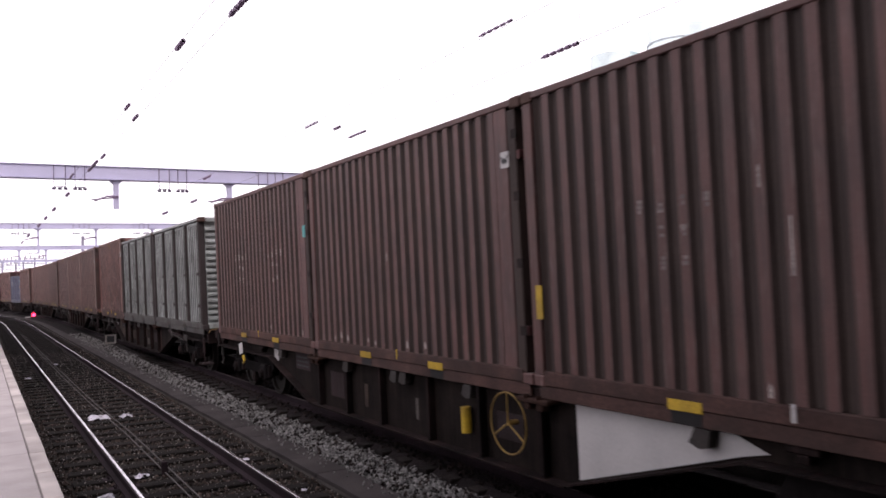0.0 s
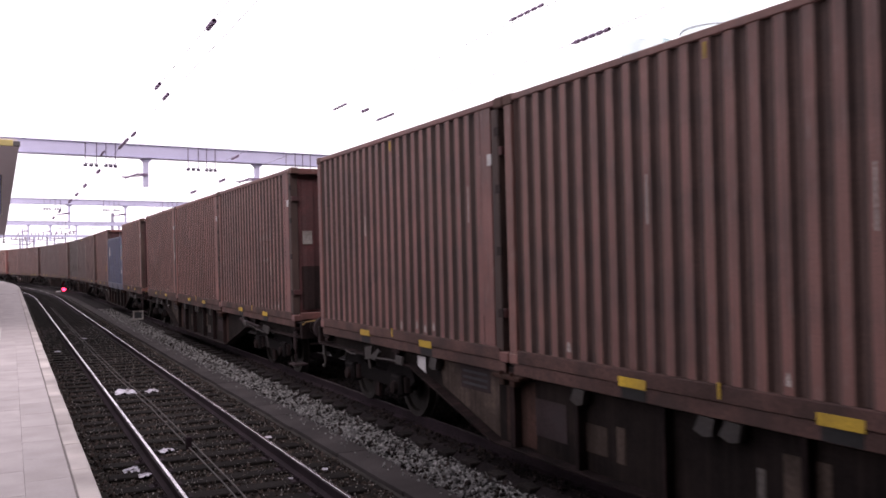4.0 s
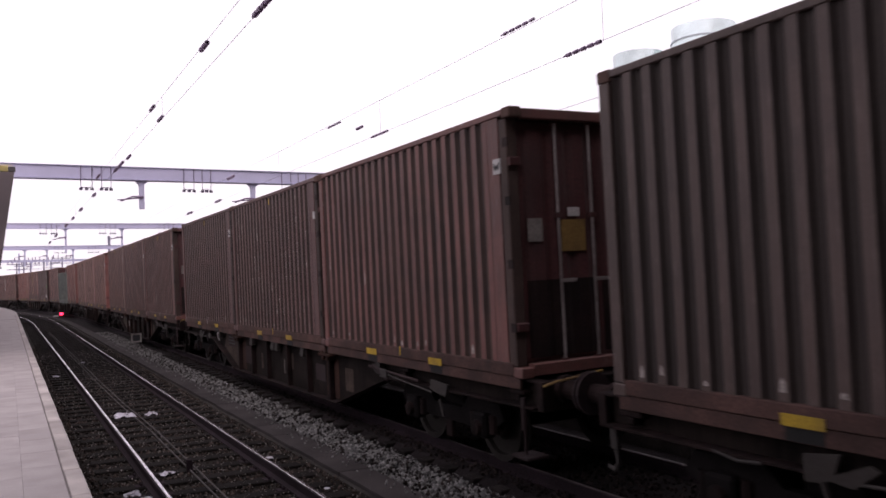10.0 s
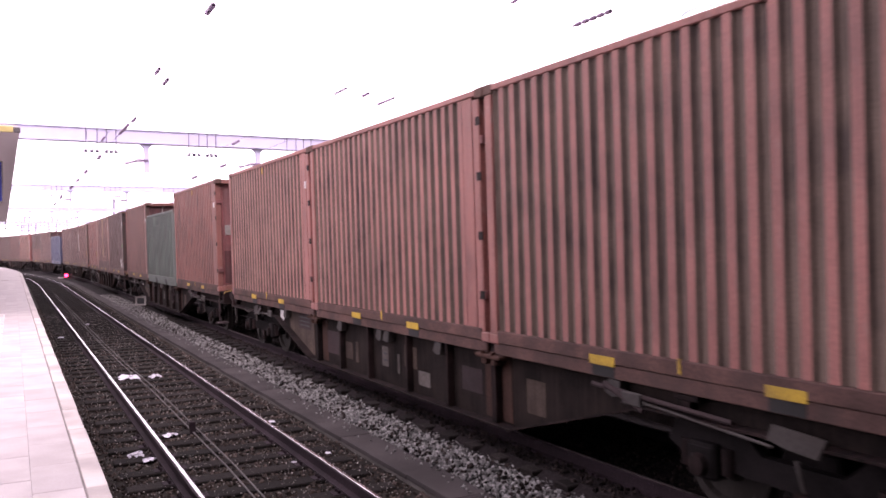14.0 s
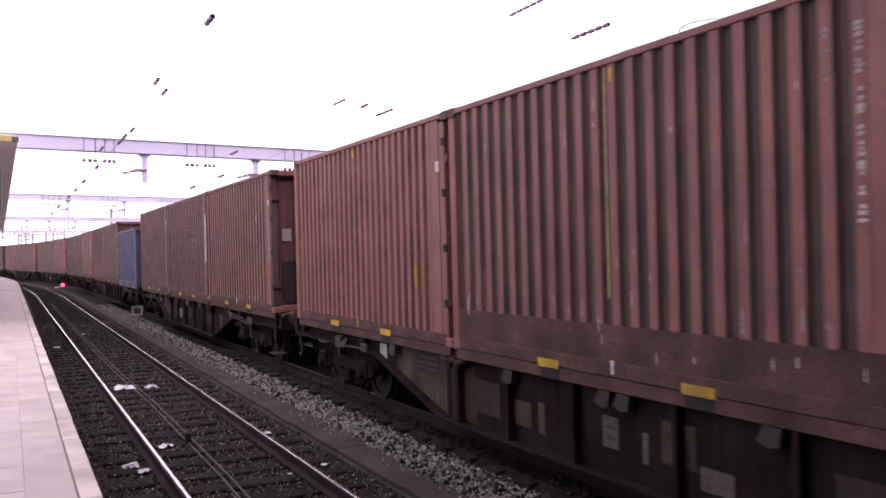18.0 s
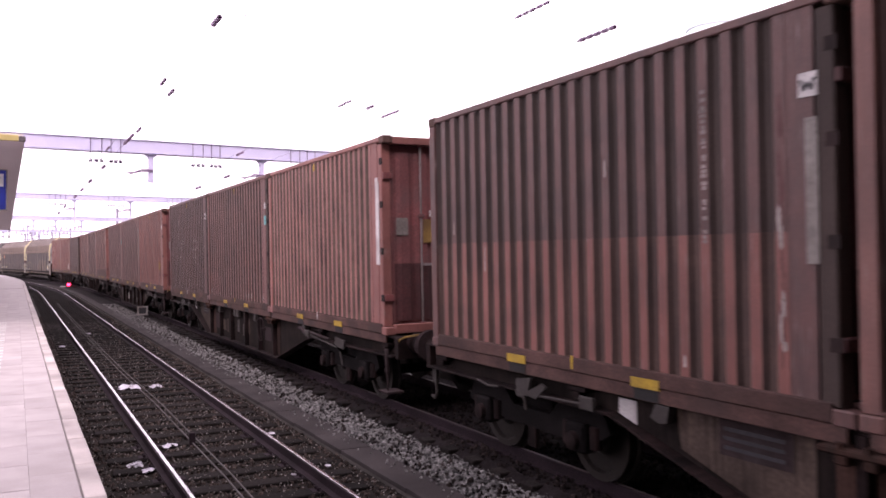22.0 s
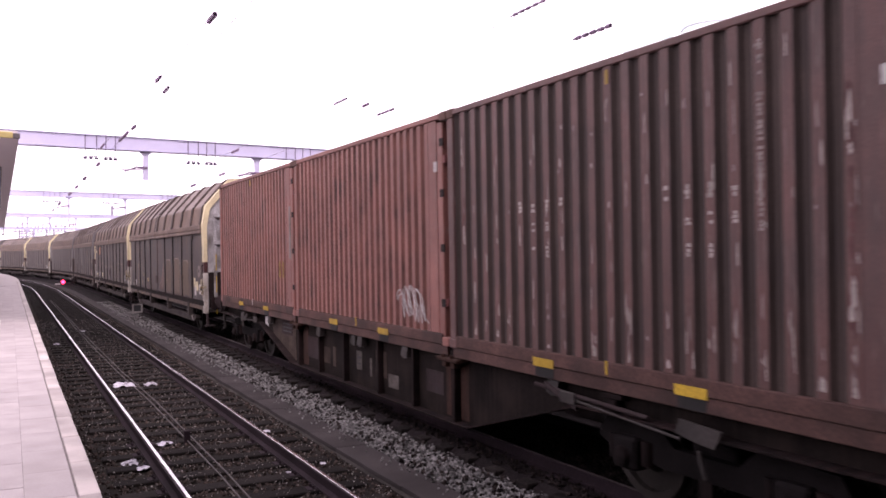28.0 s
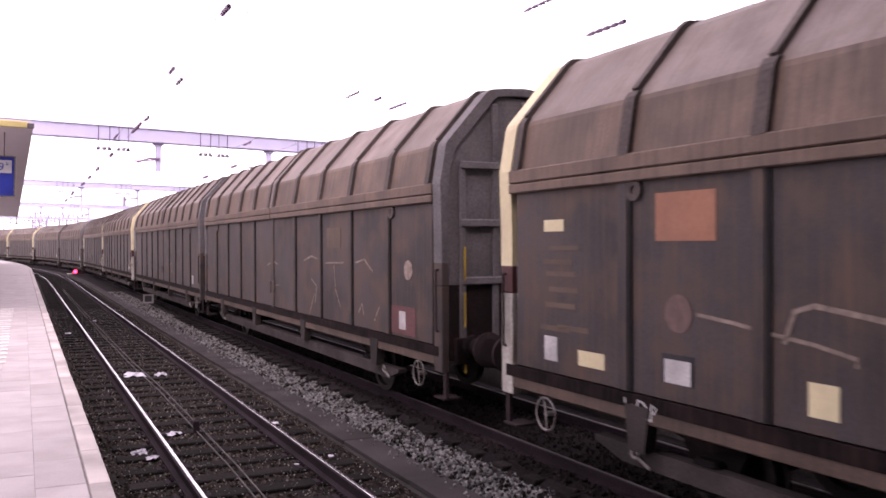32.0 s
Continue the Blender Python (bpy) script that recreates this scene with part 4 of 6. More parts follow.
def mark(c, name, y, z, w, h, mat, label="", x=-WIDE / 2 - 0.003):
    return part(name, Build().box(x - 0.003, x + 0.006, y - w / 2, y + w / 2, z - h / 2, z + h / 2), mat, c, label)


# ---- flat wagons for three containers ----
def bogie(parent, y):
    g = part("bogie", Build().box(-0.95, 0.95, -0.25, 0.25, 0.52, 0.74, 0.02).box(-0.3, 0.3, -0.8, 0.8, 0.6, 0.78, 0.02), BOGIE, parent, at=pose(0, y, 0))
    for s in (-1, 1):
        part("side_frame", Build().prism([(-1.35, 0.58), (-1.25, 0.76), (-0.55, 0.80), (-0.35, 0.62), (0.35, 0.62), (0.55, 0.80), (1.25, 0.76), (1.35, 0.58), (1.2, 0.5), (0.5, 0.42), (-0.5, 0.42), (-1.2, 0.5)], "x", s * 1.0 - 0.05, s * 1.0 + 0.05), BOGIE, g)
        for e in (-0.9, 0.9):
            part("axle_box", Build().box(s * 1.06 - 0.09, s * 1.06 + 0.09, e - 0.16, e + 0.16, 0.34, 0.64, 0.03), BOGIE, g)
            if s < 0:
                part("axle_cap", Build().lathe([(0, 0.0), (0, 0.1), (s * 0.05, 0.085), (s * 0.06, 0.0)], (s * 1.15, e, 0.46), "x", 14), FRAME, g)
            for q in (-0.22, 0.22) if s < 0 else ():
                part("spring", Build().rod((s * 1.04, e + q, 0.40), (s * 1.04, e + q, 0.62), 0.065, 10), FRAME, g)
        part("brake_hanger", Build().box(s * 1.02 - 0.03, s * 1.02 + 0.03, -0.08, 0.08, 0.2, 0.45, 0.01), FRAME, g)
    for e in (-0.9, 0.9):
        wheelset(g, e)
    return g


WHEELS = []


def wheelset(parent, y):
    w = Build().rod((-1.0, 0, 0), (1.0, 0, 0), 0.08, 12)
    ws = part("wheelset", w, BOGIE, parent, at=pose(0, y, 0.46))
    for s in (-1, 1):
        prof = [(-0.07 * s, 0.0), (-0.07 * s, 0.16), (-0.01 * s, 0.20), (0.0, 0.36), (-0.068 * s, 0.38), (-0.068 * s, 0.49), (-0.04 * s, 0.49), (-0.035 * s, 0.462), (0.068 * s, 0.455), (0.068 * s, 0.38), (0.02 * s, 0.36), (0.02 * s, 0.2), (0.07 * s, 0.15), (0.07 * s, 0.0)]
        part("wheel", Build().lathe(prof, (s * 0.755, 0, 0), "x", 28), TREAD, ws)
    WHEELS.append(ws)
    return ws


def buffers(w, y, e, z=1.05):
    for s in (-1, 1):
        b = part("buffer", Build().lathe([(0, 0.0), (0, 0.15), (e * 0.08, 0.15), (e * 0.1, 0.11), (e * 0.40, 0.10), (e * 0.40, 0.0)], (s * 0.875, y, z), "y", 16), FRAME, w)
        part("buffer_head", Build().lathe([(0, 0.0), (0, 0.22), (e * 0.03, 0.225), (e * 0.055, 0.15), (e * 0.06, 0.0)], (s * 0.875, y + e * 0.40, z), "y", 20), FRAMELT, b)
    part("coupling", Build().box(-0.12, 0.12, min(y, y + e * 0.3), max(y, y + e * 0.3), z - 0.12, z + 0.06, 0.02).ring((0, y + e * 0.42, z - 0.1), 0.11, 0.025, "x", 12), BOGIE, w)
    part("brake_hose", Build().rod((-0.35, y, z - 0.1), (-0.33, y + e * 0.25, z - 0.35), 0.025).rod((-0.33, y + e * 0.25, z - 0.35), (-0.3, y + e * 0.5, z - 0.3), 0.025), DARKMARK, w)


def flat_wagon():
    w = thing("container_wagon", "grimy dark brown flat wagon with deep side beams carrying containers", "wagon", "container wagons")
    prof = [(-9.3, 1.115), (-9.3, 0.84), (-5.6, 0.82), (-3.4, 0.19), (3.4, 0.19), (5.6, 0.82), (9.3, 0.84), (9.3, 1.115)]
    for s in (-1, 1):
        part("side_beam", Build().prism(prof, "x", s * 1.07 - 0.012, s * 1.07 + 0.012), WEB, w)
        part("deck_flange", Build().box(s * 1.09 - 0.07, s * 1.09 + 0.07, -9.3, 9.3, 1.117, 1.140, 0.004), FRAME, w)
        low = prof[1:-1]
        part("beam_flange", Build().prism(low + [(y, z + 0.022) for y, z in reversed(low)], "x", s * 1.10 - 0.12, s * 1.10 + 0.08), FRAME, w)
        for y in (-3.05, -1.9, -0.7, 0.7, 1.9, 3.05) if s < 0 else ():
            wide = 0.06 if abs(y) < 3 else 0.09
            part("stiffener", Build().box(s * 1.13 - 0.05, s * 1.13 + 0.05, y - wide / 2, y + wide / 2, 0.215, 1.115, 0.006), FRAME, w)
        for y in (-3.05, 3.05) if s < 0 else ():
            part("twist_lock", Build().box(s * 1.17 - 0.10, s * 1.17 + 0.10, y - 0.27, y + 0.27, 0.975, 1.025, 0.012).box(s * 1.19 - 0.06, s * 1.19 + 0.06, y - 0.16, y - 0.05, 0.90, 1.03, 0.015).box(s * 1.19 - 0.06, s * 1.19 + 0.06, y + 0.05, y + 0.16, 0.90, 1.03, 0.015).rod((s * 1.25, y - 0.105, 1.02), (s * 1.25, y - 0.105, 1.06), 0.03, 8).rod((s * 1.25, y + 0.105, 1.02), (s * 1.25, y + 0.105, 1.06), 0.03, 8), RUSTWEB, w, "rusty container twist lock")
        for y in (-8.95, -6.1, 6.1, 8.95) if s < 0 else ():
            part("twist_lock", Build().box(s * 1.13 - 0.06, s * 1.13 + 0.06, y - 0.14, y + 0.14, 0.97, 1.025, 0.012).box(s * 1.14 - 0.05, s * 1.14 + 0.05, y - 0.05, y + 0.05, 0.90, 0.97, 0.012), FRAME, w, "grimy container twist lock")
        for y in (-5.2, -1.7, -0.07, 0.2, 1.84, 4.9) if s < 0 else ():
            part("flap", Build().prism([(y - 0.10, 1.02), (y + 0.06, 1.03), (y + 0.13, 0.90), (y + 0.02, 0.86), (y - 0.07, 0.88)], "x", -1.20, -1.10), BRACKET, w, "dull grey folded stop")
        for y, z, ww, hh, m, n in ((5.45, 0.86, 0.24, 0.24, WHITE, "data_plate"), (-2.4, 0.62, 0.5, 0.3, FRAMELT, "stencil_panel"), (-0.25, 0.55, 0.07, 0.28, DULLPATCH, "stencil_mark"), (1.35, 0.55, 0.12, 0.34, WORNPANEL, "stencil_mark"), (2.45, 0.6, 0.55, 0.4, FRAMELT, "stencil_panel"), (4.0, 0.86, 0.7, 0.3, FRAMELT, "stencil_panel")) if s < 0 else ():
            part(n, Build().box(s * 1.086 - 0.003, s * 1.086 + 0.003, y - ww / 2, y + ww / 2, z - hh / 2, z + hh / 2), m, w)
        for k in range(3 if s < 0 else 0):
            part("stencil_line", Build().box(s * 1.089 - 0.002, s * 1.089 + 0.002, 3.72, 4.30, 0.76 + k * 0.075, 0.79 + k * 0.075), DARKMARK, w)
        if s < 0:
            part("brake_bracket", Build().prism([(-7.45, 0.92), (-7.0, 0.95), (-6.95, 0.83), (-7.15, 0.79), (-7.38, 0.77)], "x", -1.235, -1.21), BRACKET, w, "dusty grey brake bracket")
            part("brake_bracket", Build().prism([(7.13, 0.97), (6.84, 1.01), (6.90, 0.84), (6.98, 0.79), (7.13, 0.78)], "x", -1.225, -1.20).prism([(6.93, 0.82), (6.90, 0.86), (6.62, 0.98), (6.55, 0.95), (6.74, 0.80)], "x", -1.235, -1.215).rod((-1.22, 6.98, 0.80), (-1.22, 6.94, 0.66), 0.02), BRACKET, w, "dusty grey brake bracket")
            part("brake_link", Build().rod((-1.22, 6.70, 0.84), (-1.22, 5.95, 0.87), 0.014).rod((-1.22, 7.96, 0.85), (-1.22, 7.72, 0.81), 0.014).rod((-1.22, 7.72, 0.81), (-1.22, 7.50, 0.83), 0.014).box(-1.24, -1.2, 5.77, 6.0, 0.82, 0.95, 0.01), BRACKET, w)
            part("hand_hook", Build().rod((-1.10, 9.27, 0.62), (-1.10, 9.24, 0.50), 0.02).rod((-1.10, 9.24, 0.50), (-1.10, 9.29, 0.42), 0.02).rod((-1.10, 9.29, 0.42), (-1.10, 9.38, 0.44), 0.02).box(-1.13, -1.07, 9.22, 9.32, 0.62, 0.84, 0.01), BRACKET, w)
            part("brake_link", Build().rod((-1.22, -7.0, 0.78), (-1.2, -5.5, 0.88), 0.014).rod((-1.22, -7.2, 0.72), (-1.2, -7.25, 0.5), 0.02).box(-1.235, -1.2, -5.6, -5.35, 0.83, 0.95, 0.01), BRACKET, w)
        part("brake_rod", Build().rod((s * 1.2, -6.6, 0.88), (s * 1.2, -4.9, 0.95), 0.022).rod((s * 1.2, -5.6, 0.8), (s * 1.22, -5.1, 0.98), 0.03), FRAMELT, w)
        for e in (-1, 1):
            y = e * 9.1
            if e > 0:
                continue
            st = part("step", Build().box(s * 1.15 - 0.14, s * 1.15 + 0.14, y - 0.16, y + 0.16, 0.30, 0.335, 0.006), FRAMELT, w, "grimy foot step")
            part("step_hanger", Build().rod((s * 1.2, y, 0.335), (s * 1.2, y, 0.62), 0.016).rod((s * 1.2, y, 0.60), (s * 1.2, y, 0.95), 0.035, 10), FRAMELT, st)
            part("handrail", Build().rod((s * 1.15, y + e * 0.2, 1.06), (s * 1.15, y + e * 0.5, 1.16), 0.014).rod((s * 1.15, y + e * 0.5, 1.16), (s * 0.5, y + e * 0.5, 1.22), 0.014).rod((s * 1.15, y + e * 0.2, 1.06), (s * 0.5, y + e * 0.3, 1.08), 0.016), OCHRE, w, "faded yellow hand rail")
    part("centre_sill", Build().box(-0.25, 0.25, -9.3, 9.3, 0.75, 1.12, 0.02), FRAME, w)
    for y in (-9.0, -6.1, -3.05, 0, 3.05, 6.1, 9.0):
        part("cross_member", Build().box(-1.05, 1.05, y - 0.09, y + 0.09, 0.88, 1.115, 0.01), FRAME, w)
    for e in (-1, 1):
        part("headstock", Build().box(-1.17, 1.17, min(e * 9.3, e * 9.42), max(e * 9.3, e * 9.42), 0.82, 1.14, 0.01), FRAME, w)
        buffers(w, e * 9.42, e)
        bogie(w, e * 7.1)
    part("brake_cylinder", Build().rod((0.2, -1.0, 0.55), (0.2, 0.2, 0.55), 0.2, 14), BOGIE, w)
    return w


def spoked_wheel(parent, y, z, r, mat, x=-1.2, label="", spokes=(80, 260)):
    b = Build().ring((x, y, z), r, 0.011, "x", 28, 6)
    for a in spokes:
        b.rod((x, y, z), (x, y + r * math.cos(radians(a)), z + r * math.sin(radians(a))), 0.010, 6)
    b.rod((x, y, z), (x + 0.12, y, z), 0.03, 8)
    ob = part("hand_wheel", b, mat, parent, label)
    if mat is WHEELRIM:
        part("wheel_bar", Build().box(x - 0.016, x - 0.006, y - r * 0.72, y + r * 0.72, z - 0.028, z + 0.022, 0.004), OCHRE, ob, "faded yellow bar across the wheel")
        part("wheel_hub", Build().lathe([(0, 0.0), (0, 0.055), (-0.02, 0.045), (-0.03, 0.0)], (x - 0.008, y, z - 0.03), "x", 12), BOGIE, ob, "black greasy hub")
    return ob


# ---- sliding-wall covered wagons ----
def covered_wagon(cream, bellows):
    w = thing("covered_wagon", "grimy brown-grey sliding-wall covered wagon with ribbed roof" + (" and cream end frames" if cream else " and dark end frames"), "wagon", "covered wagons")
    half = 7.46
    mid = 0.4 if bellows else -0.4
    roof = [(1.27, 3.18), (1.185, 3.66), (1.165, 3.71), (1.125, 3.76), (0.58, 4.38), (0.50, 4.44), (0.30, 4.47), (0.0, 4.475)]
    end = CREAM if cream else COVEREND
    for s in (-1, 1):
        for d, (y0, y1) in enumerate(((-half + 0.30, mid - 0.12), (mid + 0.12, half - 0.30))):
            door = part("sliding_wall", Build().box(s * 1.24 - 0.02, s * 1.24 + 0.02, y0, y1, 1.06, 2.94, 0.006), COVER, w)
            size = y1 - y0
            if size > 7:
                cuts = [y1 - 1.51 * i for i in range(1, 5)] if not d else [y0 - 0.42 + 1.51 * i for i in range(1, 5)]
            else:
                cuts = [y0 + size * i / 5 for i in range(1, 5)]
            for y in cuts:
                # each rib: a band in the wall colour and a black strip beside it
                rib = part("wall_rib", Build().box(s * 1.275 - 0.018, s * 1.275 + 0.018, y - 0.03, y + 0.09, 1.065, 2.935).box(s * 1.27 - 0.012, s * 1.27 + 0.012, y - 0.07, y - 0.031, 1.065, 2.935), COVER, door)
                rib.data.materials.append(FLATBLACK)
                rib.data.polygons.foreach_set("material_index", [0] * 6 + [1] * 6)
            if s < 0:
                y = min(cuts) - 0.11 if d == 0 else max(cuts) - 0.11
                part("lifting_eye", Build().lathe([(0.0, 0.0), (0.0, 0.10), (-0.03, 0.10), (-0.03, 0.04), (-0.012, 0.035), (-0.012, 0.0)], (-1.26, y, 2.86), "x", 16), COVERRIB, door, "round lifting eye")
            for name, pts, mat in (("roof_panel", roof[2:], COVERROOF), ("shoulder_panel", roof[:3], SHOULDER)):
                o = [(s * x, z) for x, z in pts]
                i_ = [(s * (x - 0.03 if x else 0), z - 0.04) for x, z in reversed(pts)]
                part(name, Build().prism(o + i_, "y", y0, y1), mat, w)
            for y in [y0] + cuts + [y1]:
                y = min(max(y, y0 + 0.045), y1 - 0.045)
                oo = [(s * (x + 0.045 if x > 0.4 else x), z + (0.03 if x < 1.2 else 0.0)) for x, z in roof]
                ii = [(s * (x - 0.005 if x else 0), z - 0.005) for x, z in reversed(roof)]
                low = roof[:4]
                block = [(s * (x + 0.052), z) for x, z in low] + [(s * (x - 0.005), z - 0.005) for x, z in reversed(low)]
                part("roof_rib", Build().prism(oo[3:] + ii[:-3], "y", y - 0.035, y + 0.035).prism(block, "y", max(y - 0.07, y0), min(y + 0.07, y1)), COVERRIB, w)
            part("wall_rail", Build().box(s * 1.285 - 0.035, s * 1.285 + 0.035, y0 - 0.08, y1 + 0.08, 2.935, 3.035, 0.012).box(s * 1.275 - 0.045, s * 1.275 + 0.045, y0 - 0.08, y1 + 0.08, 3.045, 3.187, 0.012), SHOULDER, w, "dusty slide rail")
            part("latch", Build().box(s * 1.285 - 0.02, s * 1.285 + 0.02, (y0 if d else y1) - 0.06, (y0 if d else y1) + 0.06, 1.35, 1.6, 0.01), COVERRIB, w)
        oo = [(s * (x + 0.03 if x > 0.4 else x), z + (0.02 if x < 1.2 else 0.0)) for x, z in roof]
        ii = [(s * (x - 0.03 if x else 0), z - 0.05) for x, z in reversed(roof)]
        part("middle_arch", Build().prism(oo + ii, "y", mid - 0.115, mid + 0.115), COVERROOF, w)
        part("middle_post", Build().box(s * 1.25 - 0.03, s * 1.25 + 0.03, mid - 0.115, mid + 0.115, 1.03, 2.94, 0.01), COVER, w)
        part("sill", Build().box(s * 1.22 - 0.05, s * 1.22 + 0.05, -half + 0.24, half - 0.24, 0.80, 1.05, 0.012), SILL, w)
        part("truss_beam", Build().prism([(-5.9, 0.50), (-5.5, 0.38), (5.5, 0.38), (5.9, 0.50), (5.9, 0.55), (-5.9, 0.55)], "x", s * 1.12 - 0.07, s * 1.12 + 0.07), DUSTBEAM, w, "long grimy lower beam")
        for y in (-5.2, -1.7, 1.9, 5.2):
            part("truss_post", Build().prism([(y - 0.16, 0.95), (y - 0.10, 0.54), (y + 0.10, 0.54), (y + 0.16, 0.95)], "x", s * 1.215 - 0.07, s * 1.215 + 0.062), DUSTBEAM, w)
        for y in (-5.44, 5.3):
            part("lever", Build().ring((s * 1.215, y, 0.50), 0.045, 0.014, "x", 12).rod((s * 1.215, y - 0.05, 0.46), (s * 1.215, y - 0.2, 0.40), 0.016), GREYTAPE, w, "dull brake lever")
        for e in (-1, 1):
            y = e * 4.55
            part("axle_guard", Build().prism([(y - 0.42, 0.84), (y - 0.14, 0.3), (y + 0.14, 0.3), (y + 0.42, 0.84)], "x", s * 1.0 - 0.02, s * 1.0 + 0.02), BOGIE, w)
            part("axle_box", Build().box(s * 1.05 - 0.1, s * 1.05 + 0.1, y - 0.14, y + 0.14, 0.33, 0.6, 0.03), BOGIE, w)
            part("leaf_spring", Build().prism([(y - 0.6, 0.80), (y, 0.66), (y + 0.6, 0.80), (y + 0.6, 0.84), (y, 0.76), (y - 0.6, 0.84)], "x", s * 1.05 - 0.05, s * 1.05 + 0.05), FRAME, w)
            o = [(s * (x + 0.025), z) for x, z in [(1.25, 2.5)] + roof[:-1]] + [(0, roof[-1][1] + 0.02)]
            o = [(s * 1.275, 2.14)] + o
            i_ = [(s * max(x - 0.09, 0) if x else 0, z - 0.09) for x, z in reversed(roof)]
            ya, yb = e * half, e * (half - 0.23)
            part("end_frame", Build().prism(o + i_ + [(s * 1.18, 2.5), (s * 1.18, 2.14)], "y", min(ya, yb), max(ya, yb)), end, w)
            part("end_post_foot", Build().box(min(s * 1.275, s * 1.17), max(s * 1.275, s * 1.17), min(ya, yb), max(ya, yb), 1.84, 2.135, 0.01), DOORRED if cream else COVER, w)
            part("end_post_base", Build().box(min(s * 1.275, s * 1.17), max(s * 1.275, s * 1.17), min(ya, yb), max(ya, yb), 0.72, 1.835, 0.01), PALEBASE if cream else COVER, w)
            part("step_hanger", Build().box(s * 1.2 - 0.02, s * 1.2 + 0.02, min(ya, ya - e * 0.08), max(ya, ya - e * 0.08), 0.385, 0.72), FRAMELT, w)
            part("step", Build().box(s * 1.12 - 0.13, s * 1.12 + 0.13, min(ya, ya - e * 0.28), max(ya, ya - e * 0.28), 0.36, 0.385, 0.005), FRAMELT, w)
            part("grab_rail", Build().rod((s * 1.31, ya - e * 0.10, 1.25), (s * 1.31, ya - e * 0.10, 2.05), 0.014).rod((s * 1.31, ya - e * 0.10, 2.05), (s * 1.25, ya - e * 0.10, 2.05), 0.014).rod((s * 1.31, ya - e * 0.10, 1.25), (s * 1.25, ya - e * 0.10, 1.25), 0.012), FRAMELT, w)
            part("end_rung", Build().rod((s * 0.95, ya + e * 0.03, 1.3), (s * 0.95, ya + e * 0.03, 1.75), 0.014).rod((s * 0.95, ya + e * 0.03, 1.9), (s * 0.95, ya + e * 0.03, 2.35), 0.014).rod((s * 0.95, ya + e * 0.03, 0.7), (s * 0.95, ya + e * 0.03, 1.1), 0.014), YELLOW, w)
    for e in (-1, 1):
        ya = e * (half - 0.04)
        out = [(-1.165, 0.85), (-1.165, 3.16), (-1.10, 3.64), (-0.50, 4.27), (-0.38, 4.35), (0.38, 4.35), (0.50, 4.27), (1.10, 3.64), (1.165, 3.16), (1.165, 0.85)]
        back = ENDLIGHT if cream else COVEREND
        wall_ = part("end_wall", Build().prism(out, "y", min(ya, ya - e * 0.05), max(ya, ya - e * 0.05)), back, w)
        for z in (1.90, 2.66, 3.42):
            part("end_beam", Build().box(-0.99, 0.99, min(ya, ya + e * 0.07), max(ya, ya + e * 0.07), z - 0.05, z + 0.05, 0.012), back, wall_)
        for x, top in ((-0.96, 3.42), (-0.46, 4.25), (0.0, 4.30), (0.46, 4.25), (0.96, 3.42)):
            part("end_rib", Build().box(x - 0.045, x + 0.045, min(ya, ya + e * 0.05), max(ya, ya + e * 0.05), 0.9, top, 0.012), back, wall_)
        part("end_foot", Build().box(-1.15, 1.15, min(ya, ya + e * 0.012), max(ya, ya + e * 0.012), 0.86, 1.85), NEARBLACK, wall_, "soot-black lower end panel")
        part("headstock", Build().box(-1.1, 1.1, min(e * (half - 0.02), e * (half + 0.08)), max(e * (half - 0.02), e * (half + 0.08)), 0.82, 1.16, 0.012), FRAME, w)
        buffers(w, e * (half + 0.08), e)
        wheelset(w, e * 4.55)
    if bellows:
        b = Build()
        skin = [(-1.0, 0.95), (-1.03, 3.10), (-0.95, 3.62), (-0.32, 4.28), (0.32, 4.28), (0.95, 3.62), (1.03, 3.10), (1.0, 0.95)]
        n = len(skin)
        for i in range(13):
            k = 1.0 - 0.045 * (i % 2)
            b.v += [(x * k, half - 0.05 + i * 0.0635, 0.95 + (z - 0.95) * (1.0 - 0.015 * (i % 2))) for x, z in skin]
        for i in range(12):
            b.f += [(i * n + j, i * n + (j + 1) % n, (i + 1) * n + (j + 1) % n, (i + 1) * n + j) for j in range(n)]
        b.f += [tuple(range(n)), tuple(12 * n + j for j in range(n))]
        part("bellows", b, RUBBER, w, "black rubber bellows between the paired wagons")
    part("floor", Build().box(-1.28, 1.28, -half + 0.1, half - 0.1, 0.92, 1.05), FRAME, w)
    part("centre_sill", Build().box(-0.3, 0.3, -half, half, 0.66, 0.92, 0.02), BOGIE, w)
    spoked_wheel(w, -half + 0.75 if not cream else -half - 0.03, 0.62 if not cream else 1.45, 0.17 if not cream else 0.215, WHEELRIM if cream else GREYTAPE, -1.35 if cream else -1.25, "round brake hand wheel")
    for y, z, ww, hh, m, n in ((-6.22, 1.30, 0.22, 0.26, WHITE, "data_plate"), (-6.8, 0.92, 0.2, 0.1, WHITE, "data_plate")):
        part(n, Build().box(-1.268, -1.262, y - ww / 2, y + ww / 2, z - hh / 2, z + hh / 2), m, w)
    return w


